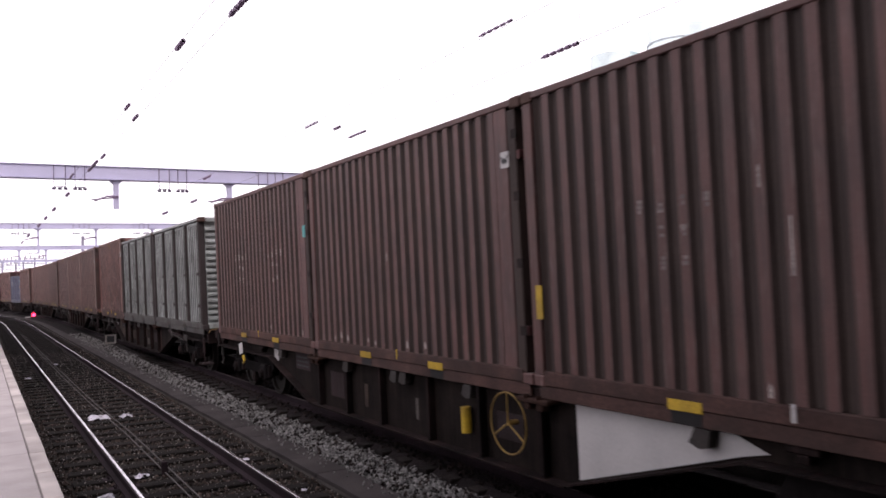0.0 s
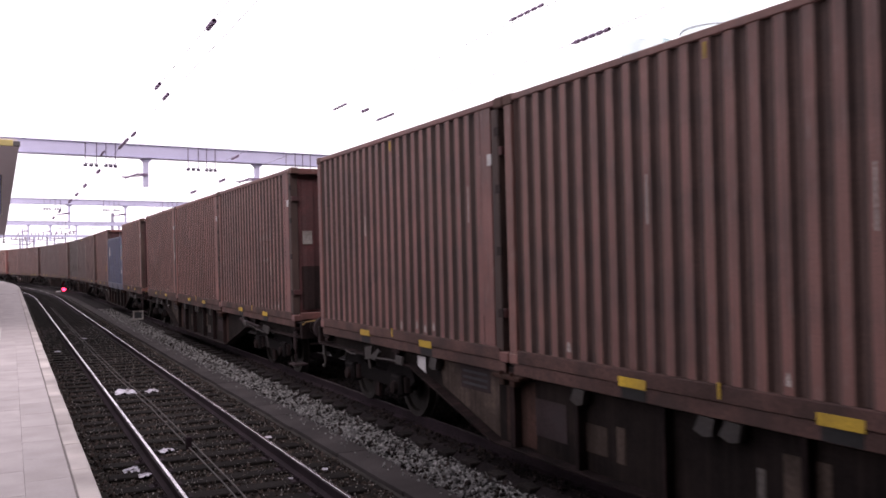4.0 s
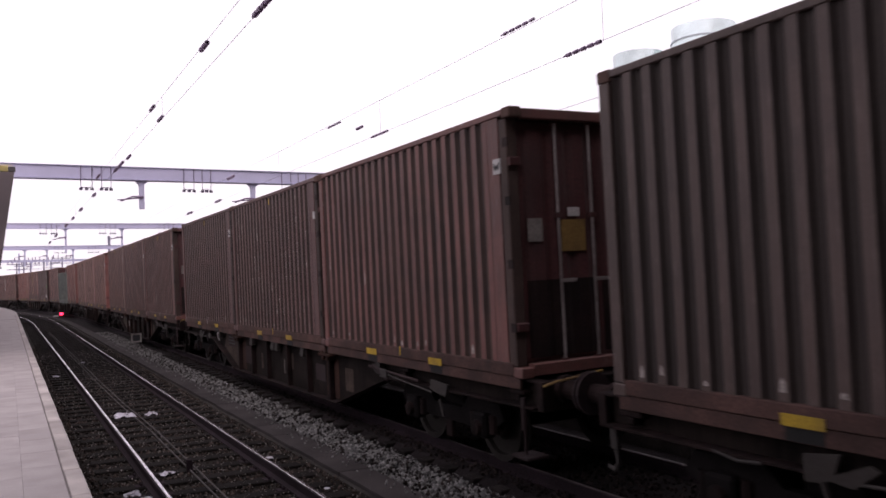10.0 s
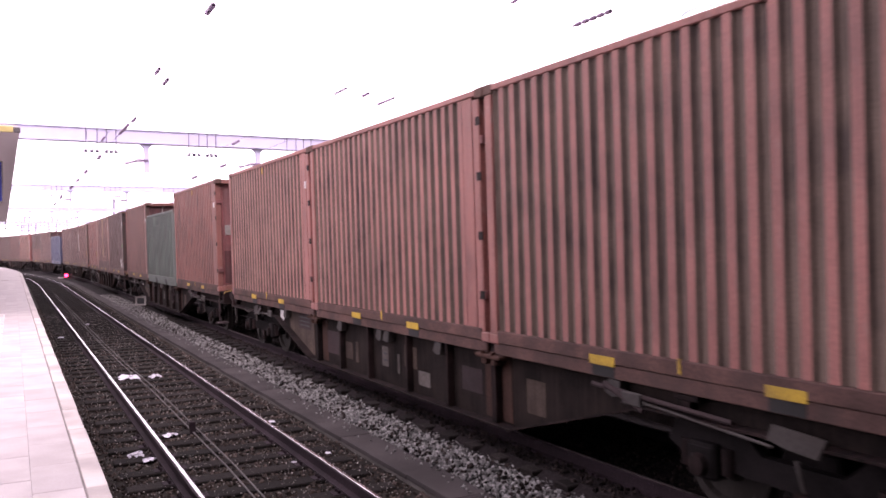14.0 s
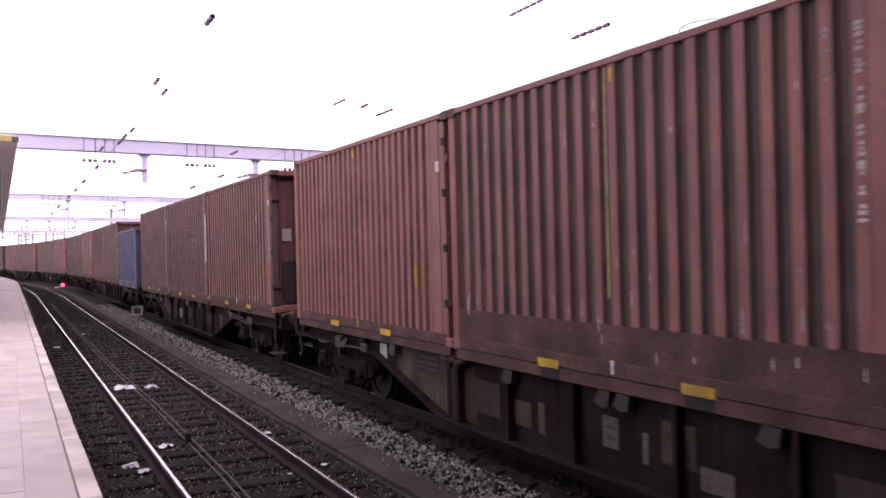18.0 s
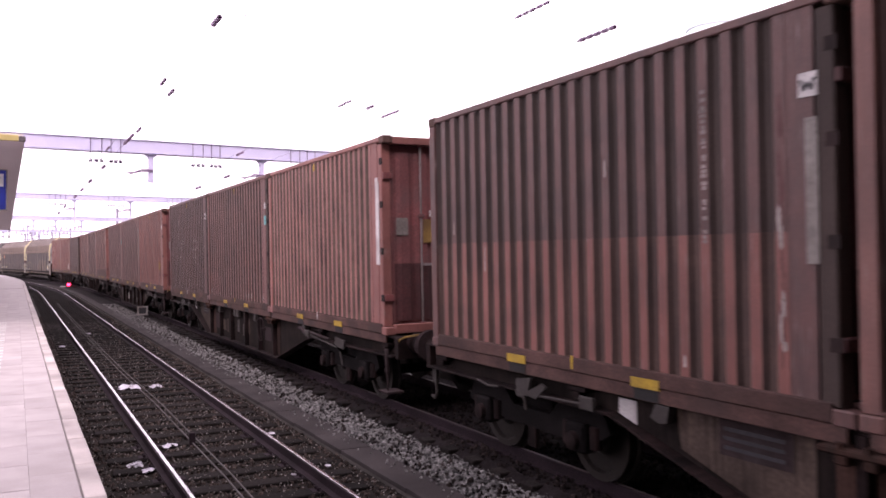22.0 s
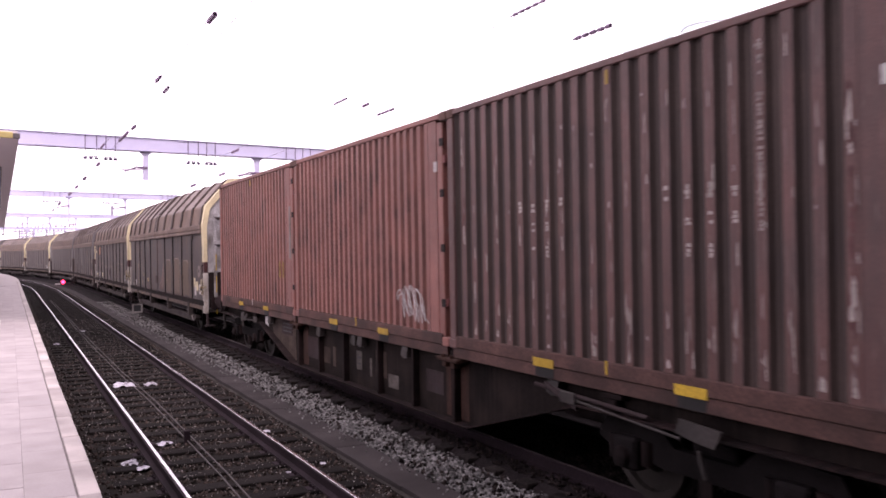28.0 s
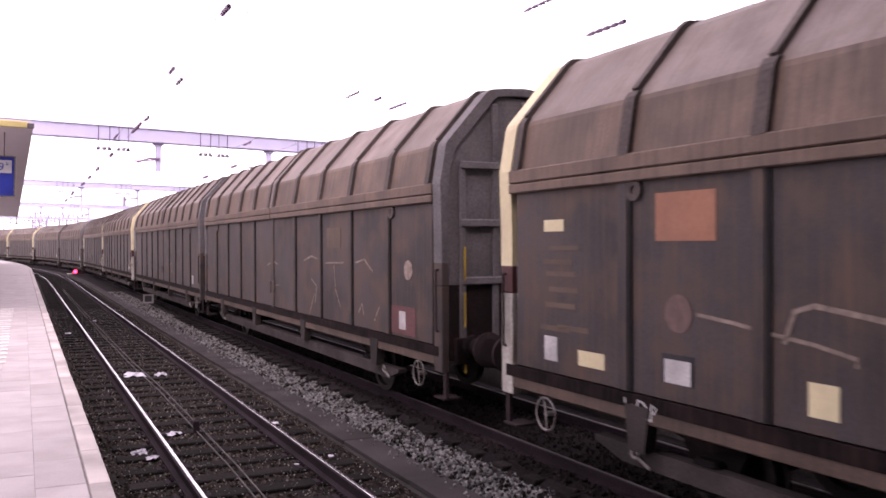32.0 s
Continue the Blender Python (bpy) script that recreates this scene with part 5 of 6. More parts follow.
def loop_paint(parent, pts, mat, x=-1.264, width=0.03, label=""):
    """A painted line through (y, z) points on a wagon's wall."""
    b, n = Build(), len(pts)
    for k in range(n):
        p, q = Vector(pts[max(k - 1, 0)]), Vector(pts[min(k + 1, n - 1)])
        d = (q - p).normalized() * width / 2
        y, z = pts[k]
        b.v += [(x, y - d.y, z + d.x), (x, y + d.y, z - d.x), (x - 0.002, y - d.y, z + d.x), (x - 0.002, y + d.y, z - d.x)]
    for k in range(n - 1):
        a = 4 * k
        b.f += [(a + 2, a + 6, a + 7, a + 3), (a, a + 4, a + 6, a + 2), (a + 1, a + 3, a + 7, a + 5)]
    return part("paint_line", b, mat, parent, label)


def rounded(parent, y0, y1, z0, z1, mat, label, x=-1.264, r=0.2, rim=None):
    """A thin painted field with rounded upper corners, and its painted outline."""
    pts = [(y0, z0)]
    for cy, cz, a0 in ((y0 + r, z1 - r, 180), (y1 - r, z1 - r, 90)):
        pts += [(cy + r * math.cos(radians(a0 - 15 * i)), cz + r * math.sin(radians(a0 - 15 * i))) for i in range(7)]
    pts.append((y1, z0))
    part("paint_fill", Build().prism(pts, "x", x - 0.0015, x + 0.0015), mat, parent, label)
    if rim:
        loop_paint(parent, pts, rim, x - 0.003, 0.03, "faded graffiti outline")


# ---- the train: what stands where along it ----
LEAD, PITCH, COVER_FIRST, PAIR, SHORT = 20.686, 19.7372, 344.14, 31.95, 15.58
P_FLAT = flat_wagon()
FLAT_WHEELS = list(WHEELS)
P_COVER = [covered_wagon(True, True), covered_wagon(True, False), covered_wagon(False, True), covered_wagon(False, False)]
FLATS, BOXES, COVERS = [], [], []
used = set()


def take(proto, m=Matrix()):
    """The thing itself the first time, then copies of it."""
    if proto.name in used:
        return copy_thing(proto, m)
    used.add(proto.name)
    return proto


# the kind of every container, wagon by wagon from the head of the train
ROWS = ((2, 2, 2), ("grey", "grey", 1), (4, 4, 0), (0, 1, 1), (1, "blue", 1), (0, 2, 6), (0, 2, 2), (0, 0, 4), (3, 3, 3), (7, "green", 1), (2, 5, 7),
        (1, 0, 4), ("blue", 4, "two"), (3, 0, 2), (7, 0, 0), (5, 0, 1), (2, 7, 7))
SPECIAL = {"grey": P_GREY, "blue": P_BLUE, "green": P_GREEN, "two": P_TWO}
for k in range(-1, 16):
    FLATS.append((take(P_FLAT), LEAD + PITCH * k + 9.125))
    for c in range(3):
        kind = ROWS[k + 1][c]
        proto = SPECIAL[kind] if kind in SPECIAL else PROTO[kind]
        BOXES.append((take(proto), LEAD + PITCH * k + 3.03 + 6.095 * c, (k, c)))
for j in range(11):
    dark = 2 if j in (2, 3, 6, 7) else 0
    COVERS.append((take(P_COVER[dark + j % 2]), COVER_FIRST + PAIR * (j // 2) + SHORT * (j % 2)))


# ---- what sets single containers apart: plates, strips, stencils, scuffs, graffiti ----
BOX = {key: ob for ob, _, key in BOXES}
# doors that stand a hand's width behind the next container keep their leaves alone
for (k, c), ob in BOX.items():
    if c == 0 or (k, c) in ((3, 2), (8, 2), (11, 1), (0, 2)):
        continue
    for child in [o for o in ob.children_recursive if o.name.split(".")[0] in ("keeper", "lock_handle", "lock_rod", "door_label", "door_notice", "door_placard", "door_plate")]:
        bpy.data.objects.remove(child)
SIDE = -WIDE / 2


RIBS = {0: 22, 1: 23, 2: 22, 3: 25, 4: 23, 5: 22, 6: 22, 7: 25, "two": 22}


def on_ridge(ribs, y):
    """The middle of the ridge nearest to y."""
    p = (LONG - 0.69) / ribs
    first = -LONG / 2 + 0.50 + 0.21 * p
    return first + round((y - first) / p) * p


def letter_plate(c, y=-2.72, z=2.35, strokes=True):
    p = mark(c, "letter_plate", y, z, 0.15, 0.17, WHITE, "soiled white plate with a dark zigzag letter", SIDE + 0.010)
    if strokes:
        pts = ((y + 0.055, z + 0.04), (y + 0.028, z - 0.045), (y, z + 0.02), (y - 0.028, z - 0.045), (y - 0.055, z + 0.04))
        b = Build()
        for (y0, z0), (y1, z1) in zip(pts, pts[1:]):
            b.prism([(y0 - 0.012, z0), (y0 + 0.012, z0), (y1 + 0.012, z1), (y1 - 0.012, z1)], "x", SIDE + 0.004, SIDE + 0.0062)
        part("letter_stroke", b, DARKMARK, p)


def strip_mark(c, y=-2.74, z0=1.1, z1=2.12, w=0.1, mat=None):
    mark(c, "worn_strip", y, (z0 + z1) / 2, w, z1 - z0, mat or GREYTAPE, "faded pale vertical strip", SIDE + 0.010)


def glyph(b, rng, y, z, h):
    """A worn figure that cannot be read: two or three short bars on a ridge."""
    for k in range(3):
        if rng.random() < 0.75:
            w = rng.uniform(0.018, 0.036)
            zz = z + h * (k - 1) / 3 + rng.uniform(-0.006, 0.006)
            b.box(SIDE + 0.010, SIDE + 0.0135, y - w, y + w * rng.uniform(0.4, 1), zz - h / 8, zz + h / 7)


def numbers(c, ribs, groups, seed, mat=None):
    """Two groups of worn stencilled figures on the ridges."""
    rng = random.Random(seed)
    b = Build()
    for middle, places in (("near", (-0.80, -1.02, -1.22, -1.42)), ("far", (1.36, 1.14, 0.92, 0.70))):
        if middle not in groups:
            continue
        for i, y in enumerate(places):
            y = on_ridge(ribs, y)
            glyph(b, rng, y, 1.67, 0.13)
            if i in (1, 2) or rng.random() < 0.3:
                glyph(b, rng, y, 1.45, 0.10)
            if i in (1, 2):
                glyph(b, rng, y, 1.19, 0.12)
    part("worn_stencil", b, mat or STENCIL, c, "worn pale stencilled figures")["kind"] = "stuff"


def column(c, y, z0, z1, seed, mat=None):
    """A vertical run of worn stencilled figures."""
    rng = random.Random(seed)
    b, z = Build(), z1
    while z > z0:
        h = rng.uniform(0.07, 0.10)
        if rng.random() < 0.9:
            glyph(b, rng, y, z - h / 2, h * 1.2)
        z -= h + rng.uniform(0.03, 0.05)
    part("worn_stencil", b, mat or STENCIL, c, "vertical run of worn pale figures")["kind"] = "stuff"


def scrape(c, y, z0, z1, seed):
    """A long uneven scrape through the paint of one ridge, down to primer and bare metal."""
    rng = random.Random(seed)
    for mat, share, label in ((REDMARK2, 0.9, "scraped red primer"), (KNOCK, 0.35, "scraped bare metal")):
        b, z = Build(), z0
        while z < z1:
            h = rng.uniform(0.06, 0.22)
            if rng.random() < share:
                w, o = rng.uniform(0.006, 0.026), rng.uniform(-0.02, 0.02)
                x = SIDE + (0.0105 if mat is REDMARK2 else 0.0085)
                b.prism([(y + o - w, z), (y + o + w * 0.5, z - 0.02), (y + o + w, z + h * 0.5), (y + o + w * 0.3, z + h), (y + o - w * 0.8, z + h * 0.8)], "x", x, x + 0.002)
            z += h * rng.uniform(0.7, 1.3)
        part("paint_scrape", b, mat, c, label)["kind"] = "stuff"


def scuffs(c, seed, ribs, amount=0.4):
    """Bare pale spots where the foot of the ribs has been knocked."""
    rng = random.Random(seed)
    b = Build()
    p = (LONG - 0.69) / ribs
    for i in range(ribs):
        if rng.random() < amount:
            y = -LONG / 2 + 0.50 + i * p + 0.21 * p
            z = 0.19 + rng.uniform(0, 0.05)
            h, w = rng.uniform(0.04, 0.12), rng.uniform(0.015, 0.032)
            b.prism([(y - w, z), (y + w, z), (y + w * 0.9, z + h * 0.6), (y + w * 0.2, z + h), (y - w * 0.8, z + h * 0.7)], "x", SIDE + 0.0105, SIDE + 0.0135)
        if rng.random() < 0.12:
            y = -LONG / 2 + 0.50 + i * p + 0.21 * p
            z = rng.uniform(0.8, 2.4)
            h = rng.uniform(0.1, 0.45)
            b.prism([(y - 0.012, z), (y + 0.012, z), (y + 0.008, z + h), (y - 0.006, z + h)], "x", SIDE + 0.0105, SIDE + 0.013)
    if b.f:
        part("paint_scuff", b, KNOCK, c, "bare pale knocks on the ribs")["kind"] = "stuff"


def rubbed(c, seed, ribs, count):
    """Long bare streaks rubbed through the paint of the ridges."""
    rng = random.Random(seed)
    b, p = Build(), (LONG - 0.69) / ribs
    for _ in range(count):
        y = -LONG / 2 + 0.50 + (rng.randrange(ribs) + rng.uniform(0.05, 0.36)) * p
        z, h, w = rng.choice((rng.uniform(0.2, 0.7), rng.uniform(0.9, 2.6))), rng.uniform(0.03, 0.24), rng.uniform(0.003, 0.011)
        b.prism([(y - w, z), (y + w * 0.6, z + 0.01), (y + w, z + h * 0.6), (y + w * 0.1, z + h), (y - w * 0.7, z + h * 0.8)], "x", SIDE + 0.0105, SIDE + 0.0130)
    part("rubbed_paint", b, KNOCK, c, "bare streaks rubbed through the paint")["kind"] = "stuff"


def sprayed(c, y, z, size, seed, mat=None, x=SIDE + 0.008):
    """A sprayed scribble: tall leaning loops written from far to near, and a tail."""
    rng = random.Random(seed)
    for k in range(2):
        pts, high = [], [rng.uniform(0.55, 1.0) for _ in range(4)]
        lean, shift = rng.uniform(-0.10, 0.10), rng.uniform(-0.1, 0.1)
        for i in range(41):
            a = i / 40 * 4 * 6.28319
            h = high[min(int(i / 10.25), 3)]
            pts.append((y + size * (0.48 - 0.90 * i / 40 + 0.08 * math.cos(a) + lean * math.sin(a) + shift * 0.5), z + size * (0.30 * h * math.sin(a) + 0.04 * math.cos(2.3 * a))))
        if k == 0:
            pts += [(y - size * 0.5, z - size * 0.22), (y - size * 0.62, z - size * 0.30)]
        loop_paint(c, pts, mat or WHITE, x, 0.014, "thin sprayed scribble")


def shade_hinges(c):
    # flat dark squares paint the shadow inside the hinge recesses
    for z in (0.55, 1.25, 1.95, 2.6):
        mark(c, "hinge_notch", -2.90, z, 0.10, 0.10, NEARBLACK, "", SIDE + 0.014)


for (k, c), ob in BOX.items():
    seed = 100 * k + c + 7
    rng = random.Random(seed)
    low = (k, c) in ((3, 1), (8, 1), (11, 0), (0, 0), (0, 1))
    if low:
        continue
    shade_hinges(ob)
    mark(ob, "centre_mark", 0.02, 0.11, 0.03, 0.13, YELLOW if rng.random() < 0.6 else WHITE, "", SIDE - 0.002)
    worn = rng.choice((0.1, 0.2, 0.35))
    if ROWS[k + 1][c] not in (3, 5, 7):
        scuffs(ob, seed, RIBS[ROWS[k + 1][c]], worn)
    ribs = RIBS[ROWS[k + 1][c]]
    if (k, c) in ((-1, 1), (4, 1), (6, 0), (6, 2), (9, 0), (10, 2), (11, 2), (13, 1), (7, 0), (5, 0), (5, 2), (0, 2), (12, 2)):
        letter_plate(ob)
    elif rng.random() < 0.8:
        mark(ob, "label_plate", -2.74, 2.30, 0.09, 0.13, WHITE, "small soiled white plate", SIDE + 0.010)
    if (k, c) in ((10, 2), (11, 2), (13, 1), (15, 2), (10, 0), (4, 1), (2, 2)):
        strip_mark(ob)
    if (k, c) in ((10, 1), (12, 0)):
        strip_mark(ob, -2.76, 1.05, 2.30, 0.12, WHITE)
    if (k, c) in ((-1, 0), (-1, 2), (2, 0), (4, 1), (5, 1), (6, 1), (9, 0), (10, 1), (12, 2), (13, 1), (14, 1), (15, 0)):
        numbers(ob, ribs, ("near", "far"), seed, KNOCK if (k, c) in ((10, 1), (15, 0), (12, 2), (-1, 2)) else None)
    if (k, c) in ((4, 1), (5, 1), (11, 2), (13, 1), (15, 0)):
        column(ob, on_ridge(ribs, -1.78), 1.36, 2.74, seed)
    if (k, c) in ((3, 2), (10, 0)):
        column(ob, on_ridge(ribs, -1.78), 1.50, 2.07, seed, KNOCK)
    if rng.random() < 0.5:
        mark(ob, "top_mark", on_ridge(ribs, 0.0), 2.80, 0.035, 0.13, YELLOW, "", SIDE + 0.010)
    if (k, c) in ((9, 2), (10, 0), (13, 0), (15, 2), (3, 2)):
        for y in (-2.0, -2.26):
            mark(ob, "yellow_patch", on_ridge(ribs, y), 0.88, 0.075, 0.33, OCHRE, "faded yellow patch", SIDE + 0.010)
    if (k, c) in ((4, 1), (11, 2), (13, 1), (15, 0)):
        scrape(ob, on_ridge(ribs, -2.45), 0.35, 2.25, seed + 1)
    if (k, c) in ((5, 1), (6, 1), (10, 1), (12, 2), (15, 0), (0, 2), (4, 0)):
        scrape(ob, on_ridge(ribs, 2.66), 1.32, 1.90, seed + 2)
    if (k, c) in ((-1, 2), (12, 1), (13, 2)):
        mark(ob, "teal_plate", -2.74, 1.98, 0.12, 0.2, CYANMARK, "small teal plate", SIDE + 0.010)
column(BOX[9, 1], on_ridge(22, -2.45), 1.32, 2.66, 77, KNOCK)
column(BOX[9, 1], on_ridge(22, -2.24), 2.20, 2.66, 78)
strip_mark(BOX[2, 2], -2.79, 1.24, 1.50, 0.05, WHITE)
mark(BOX[-1, 0], "yellow_plate", 2.88, 0.85, 0.1, 0.34, YELLOW, "yellow caution plate", SIDE + 0.001)
mark(BOX[9, 0], "green_patch", -2.66, 1.32, 0.10, 0.12, GREENMARK, "bright green paint patch", SIDE + 0.010)
sprayed(BOX[9, 0], -2.2, 0.47, 0.9, 3)
sprayed(BOX[15, 1], -2.0, 0.5, 0.8, 5)
strip_mark(BOX[9, 1], 0.05, 0.75, 2.88, 0.02, PALEYELLOW)
b_ = mark(BOX[3, 1], "notice_sheet", 2.13, 1.76, 0.28, 0.46, WHITE, "white notice sheet with dark print", SIDE + 0.009)
for i in range(6):
    mark(b_, "print_line", 2.13, 1.93 - i * 0.065, 0.18, 0.014 if i else 0.05, DARKMARK, "", SIDE + 0.0055)
column(BOX[3, 1], -2.34, 0.67, 1.98, 9, WHITE)
column(BOX[3, 1], -2.60, 1.62, 2.0, 10, WHITE)
mark(BOX[3, 1], "yellow_plate", -2.60, 1.40, 0.10, 0.14, YELLOW, "small yellow plate", SIDE + 0.009)
mark(BOX[3, 1], "teal_plate", -2.80, 1.94, 0.13, 0.15, CYANMARK, "small teal emblem", SIDE + 0.009)
mark(BOX[3, 1], "label_plate", -2.60, 0.74, 0.13, 0.15, WHITE, "small white plate", SIDE + 0.009)
column(BOX[11, 0], -2.34, 0.67, 1.98, 12)

for key, count in (((15, 0), 110), ((11, 1), 60), ((12, 2), 40), ((10, 2), 40), ((13, 1), 45), ((6, 0), 35), ((4, 1), 40), ((0, 2), 30), ((5, 1), 30), ((14, 1), 40), ((9, 1), 30)):
    rubbed(BOX[key], 900 + key[0] * 3 + key[1], 22, count)
# single wagons
WAG = {k: ob for k, (ob, _) in zip(range(-1, 16), FLATS)}
spoked_wheel(WAG[-1], -2.55, 0.70, 0.33, OCHRE, -1.22, "yellow spoked brake hand wheel", (90, 210, 330))
part("white_panel", Build().prism([(-3.55, 0.27), (-3.55, 1.06), (-5.3, 1.06), (-5.75, 0.90), (-5.5, 0.84)], "x", -1.092, -1.086), PANEL, WAG[-1], "plain white painted panel on the side beam")
part("yellow_bottle", Build().rod((-1.16, -1.6, 0.45), (-1.16, -1.6, 0.75), 0.06, 10), YELLOW, WAG[-1])
for k in (4, 8, 12):
    spoked_wheel(WAG[k], -2.2, 0.72, 0.26, FRAMELT, -1.2, "dull brake hand wheel")

MARKS = random.Random(17)
for k in range(0, 16):
    w, r = WAG[k], MARKS.random
    face = lambda y0, y1, z0, z1, mat, name, label: part(name, Build().box(-1.0865, -1.083, y0, y1, z0, z1), mat, w, label)
    part("worn_plate", Build().prism([(3.46, 0.24), (3.46, 1.08), (4.3 + 0.9 * r(), 1.08), (4.5 + 0.5 * r(), 0.66)], "x", -1.0855, -1.082), WORNPANEL, w, "rubbed brown tapered beam plate")
    for e in (-1, 1):
        part("post_plate", Build().box(-1.0875, -1.083, min(e * 2.72, e * 3.30), max(e * 2.72, e * 3.30), 0.24, 0.96), RUSTWEB, w, "rust-brown post plate under the lock")
    face(2.35, 2.57, 0.42, 0.62, DULLPATCH, "paint_square", "faded pale grey square")
    if k % 3 != 2:
        face(1.55, 2.05, 0.40, 0.68, PALEBASE if k in (10, 13, 4) else WORNPANEL, "paint_square", "pale worn paint patch")
    if k > 6:
        sq = face(0.12, 0.34, 0.46, 0.76, DULLPATCH, "data_square", "pale data square with dark lines")
        for i in range(2):
            part("print_line", Build().box(-1.0885, -1.087, 0.16, 0.30, 0.54 + 0.1 * i, 0.57 + 0.1 * i), DARKMARK, sq)
    face(-0.85, -0.45, 0.45 + 0.1 * r(), 0.85, WORNPANEL, "paint_square", "pale rubbed patch")
    if r() < 0.6:
        face(-1.25, -0.90, 0.34, 0.54, DULLPATCH, "paint_square", "dusty grey patch")
    if r() < 0.5:
        face(-3.95, -3.60, 0.42, 0.80, WORNPANEL, "paint_square", "pale worn patch")
part("data_sheet", Build().box(-1.094, -1.09, 2.88, 3.12, 0.50, 0.76), WHITE, WAG[6], "white printed data sheet")
for child in [o for o in WAG[-1].children if o.name.split(".")[0] in ("brake_bracket", "brake_link", "brake_rod")]:
    bpy.data.objects.remove(child)
tilt = part("loose_plate", Build().box(-0.003, 0.003, -0.13, 0.13, -0.11, 0.11), WHITE, WAG[-1], "tilted white plate", at=pose(-1.25, 7.28, 0.90, -14))
part("yellow_handle", Build().rod((-1.22, 7.22, 0.76), (-1.22, 7.16, 0.64), 0.03).rod((-1.22, 7.16, 0.64), (-1.22, 7.24, 0.60), 0.022), YELLOW, WAG[-1])
for i in range(4):
    part("end_bar", Build().box(-1.05, 1.05, -LONG / 2 + 0.055, -LONG / 2 + 0.095, 0.45 + 0.5 * i, 0.53 + 0.5 * i, 0.008), BLUE, BOX[11, 0])
part("white_triangle", Build().prism([(-0.62, 1.80), (-0.36, 1.80), (-0.49, 1.56)], "y", -LONG / 2 + 0.045, -LONG / 2 + 0.049), WHITE, BOX[11, 0], "white painted triangle")

# covered wagons
CW = [ob for ob, _ in COVERS]
FACE = -1.264


def patch(w, y, z, ww, hh, mat, label, name="paint_patch"):
    return part(name, Build().box(FACE - 0.002, FACE + 0.002, y - ww / 2, y + ww / 2, z - hh / 2, z + hh / 2), mat, w, label)


patch(CW[1], 4.63, 2.61, 0.68, 0.41, ORANGE, "faded orange placard")
patch(CW[1], 4.71, 1.33, 0.36, 0.25, DARKMARK, "dark rimmed plate")
part("checker_sheet", Build().box(FACE - 0.005, FACE - 0.003, 4.56, 4.86, 1.21, 1.41), WHITE, CW[1], "white speckled sheet")
patch(CW[1], 3.33, 1.30, 0.24, 0.24, CREAM, "pale paint patch")
patch(CW[1], 6.52, 1.31, 0.22, 0.25, WHITE, "white data plate")
patch(CW[1], 5.86, 1.27, 0.40, 0.15, CREAM, "pale data plate")
patch(CW[1], 6.46, 2.57, 0.34, 0.12, CREAM, "pale inspection grid")
part("paint_disc", Build().lathe([(0, 0.0), (0, 0.16), (0.004, 0.16), (0.004, 0.0)], (FACE - 0.003, 4.70, 1.80), "x", 20), BLOT, CW[1], "faded round paint blot")
loop_paint(CW[1], [(4.50, 1.81), (4.10, 1.77), (3.75, 1.72), (3.40, 1.68), (3.08, 1.62), (3.08, 1.56)], GRAFFITI, FACE - 0.002, 0.03, "faded graffiti line")
loop_paint(CW[1], [(3.65, 1.66), (3.56, 1.90), (3.40, 1.95), (3.00, 1.90), (2.70, 1.86), (2.20, 1.80), (1.60, 1.80), (1.20, 1.6)], GRAFFITI, FACE - 0.002, 0.04, "faded graffiti line")
for y, z in ((6.4, 2.2), (6.35, 2.08), (6.3, 1.92), (6.35, 1.76), (6.15, 1.54), (6.45, 1.52), (6.3, 2.34)):
    patch(CW[1], y, z, 0.5, 0.05, HAZE, "faded scrawl")
loop_paint(CW[1], [(5.36, 1.0), (5.32, 0.86), (5.27, 0.95), (5.22, 0.86), (5.18, 1.0), (5.12, 0.99), (5.07, 0.95), (5.12, 0.91), (5.07, 0.86), (5.02, 0.84), (5.01, 0.99), (4.95, 0.96), (4.99, 0.91)], WHITE, -1.279, 0.018, "small white scrawl on the sill")
for y0, y1, z0, z1 in ((-2.6, -3.3, 1.15, 1.88), (-3.5, -5.25, 1.15, 1.92), (0.6, 1.9, 1.5, 1.7), (-0.3, -1.4, 1.3, 1.75)):
    loop_paint(CW[1], [(y0, z0), (y0, z1), (y0 + (y1 - y0) * 0.3, z1 + 0.04), (y1, z1), (y1, z0 + 0.1)], GRAFFITI, FACE - 0.002, 0.035, "faded graffiti outline")
part("plate_mark", Build().box(FACE - 0.007, FACE - 0.0045, -6.28, -6.16, 1.24, 1.36), DARKMARK, CW[1], "dark square on the plate")
spoked_wheel(CW[1], 6.68, 0.60, 0.17, STEEL, -1.22, "dull round brake wheel")
for y0, y1, z0, z1 in ((-2.32, -1.43, 1.12, 2.17), (-3.80, -2.98, 1.10, 2.22), (-5.25, -4.30, 1.12, 2.16)):
    rounded(CW[0], y0, y1, z0, z1, HAZE, "thin faded graffiti letter", FACE, 0.16)
    loop_paint(CW[0], [(y0, z1 - 0.16), (y0 + 0.05, z1 - 0.05), (y0 + 0.16, z1), ((y0 + y1) / 2, z1 + 0.015), (y1 - 0.16, z1), (y1 - 0.05, z1 - 0.05)], GRAFFITI, FACE - 0.004, 0.035, "faded graffiti outline")
flame = [(-0.06, 1.22), (-0.10, 1.32), (-0.22, 1.38), (-0.38, 1.38), (-0.50, 1.58), (-0.62, 1.60), (-0.75, 1.82), (-0.98, 2.06), (-1.10, 1.95), (-1.06, 1.45), (-0.64, 1.13), (-0.20, 1.12)]
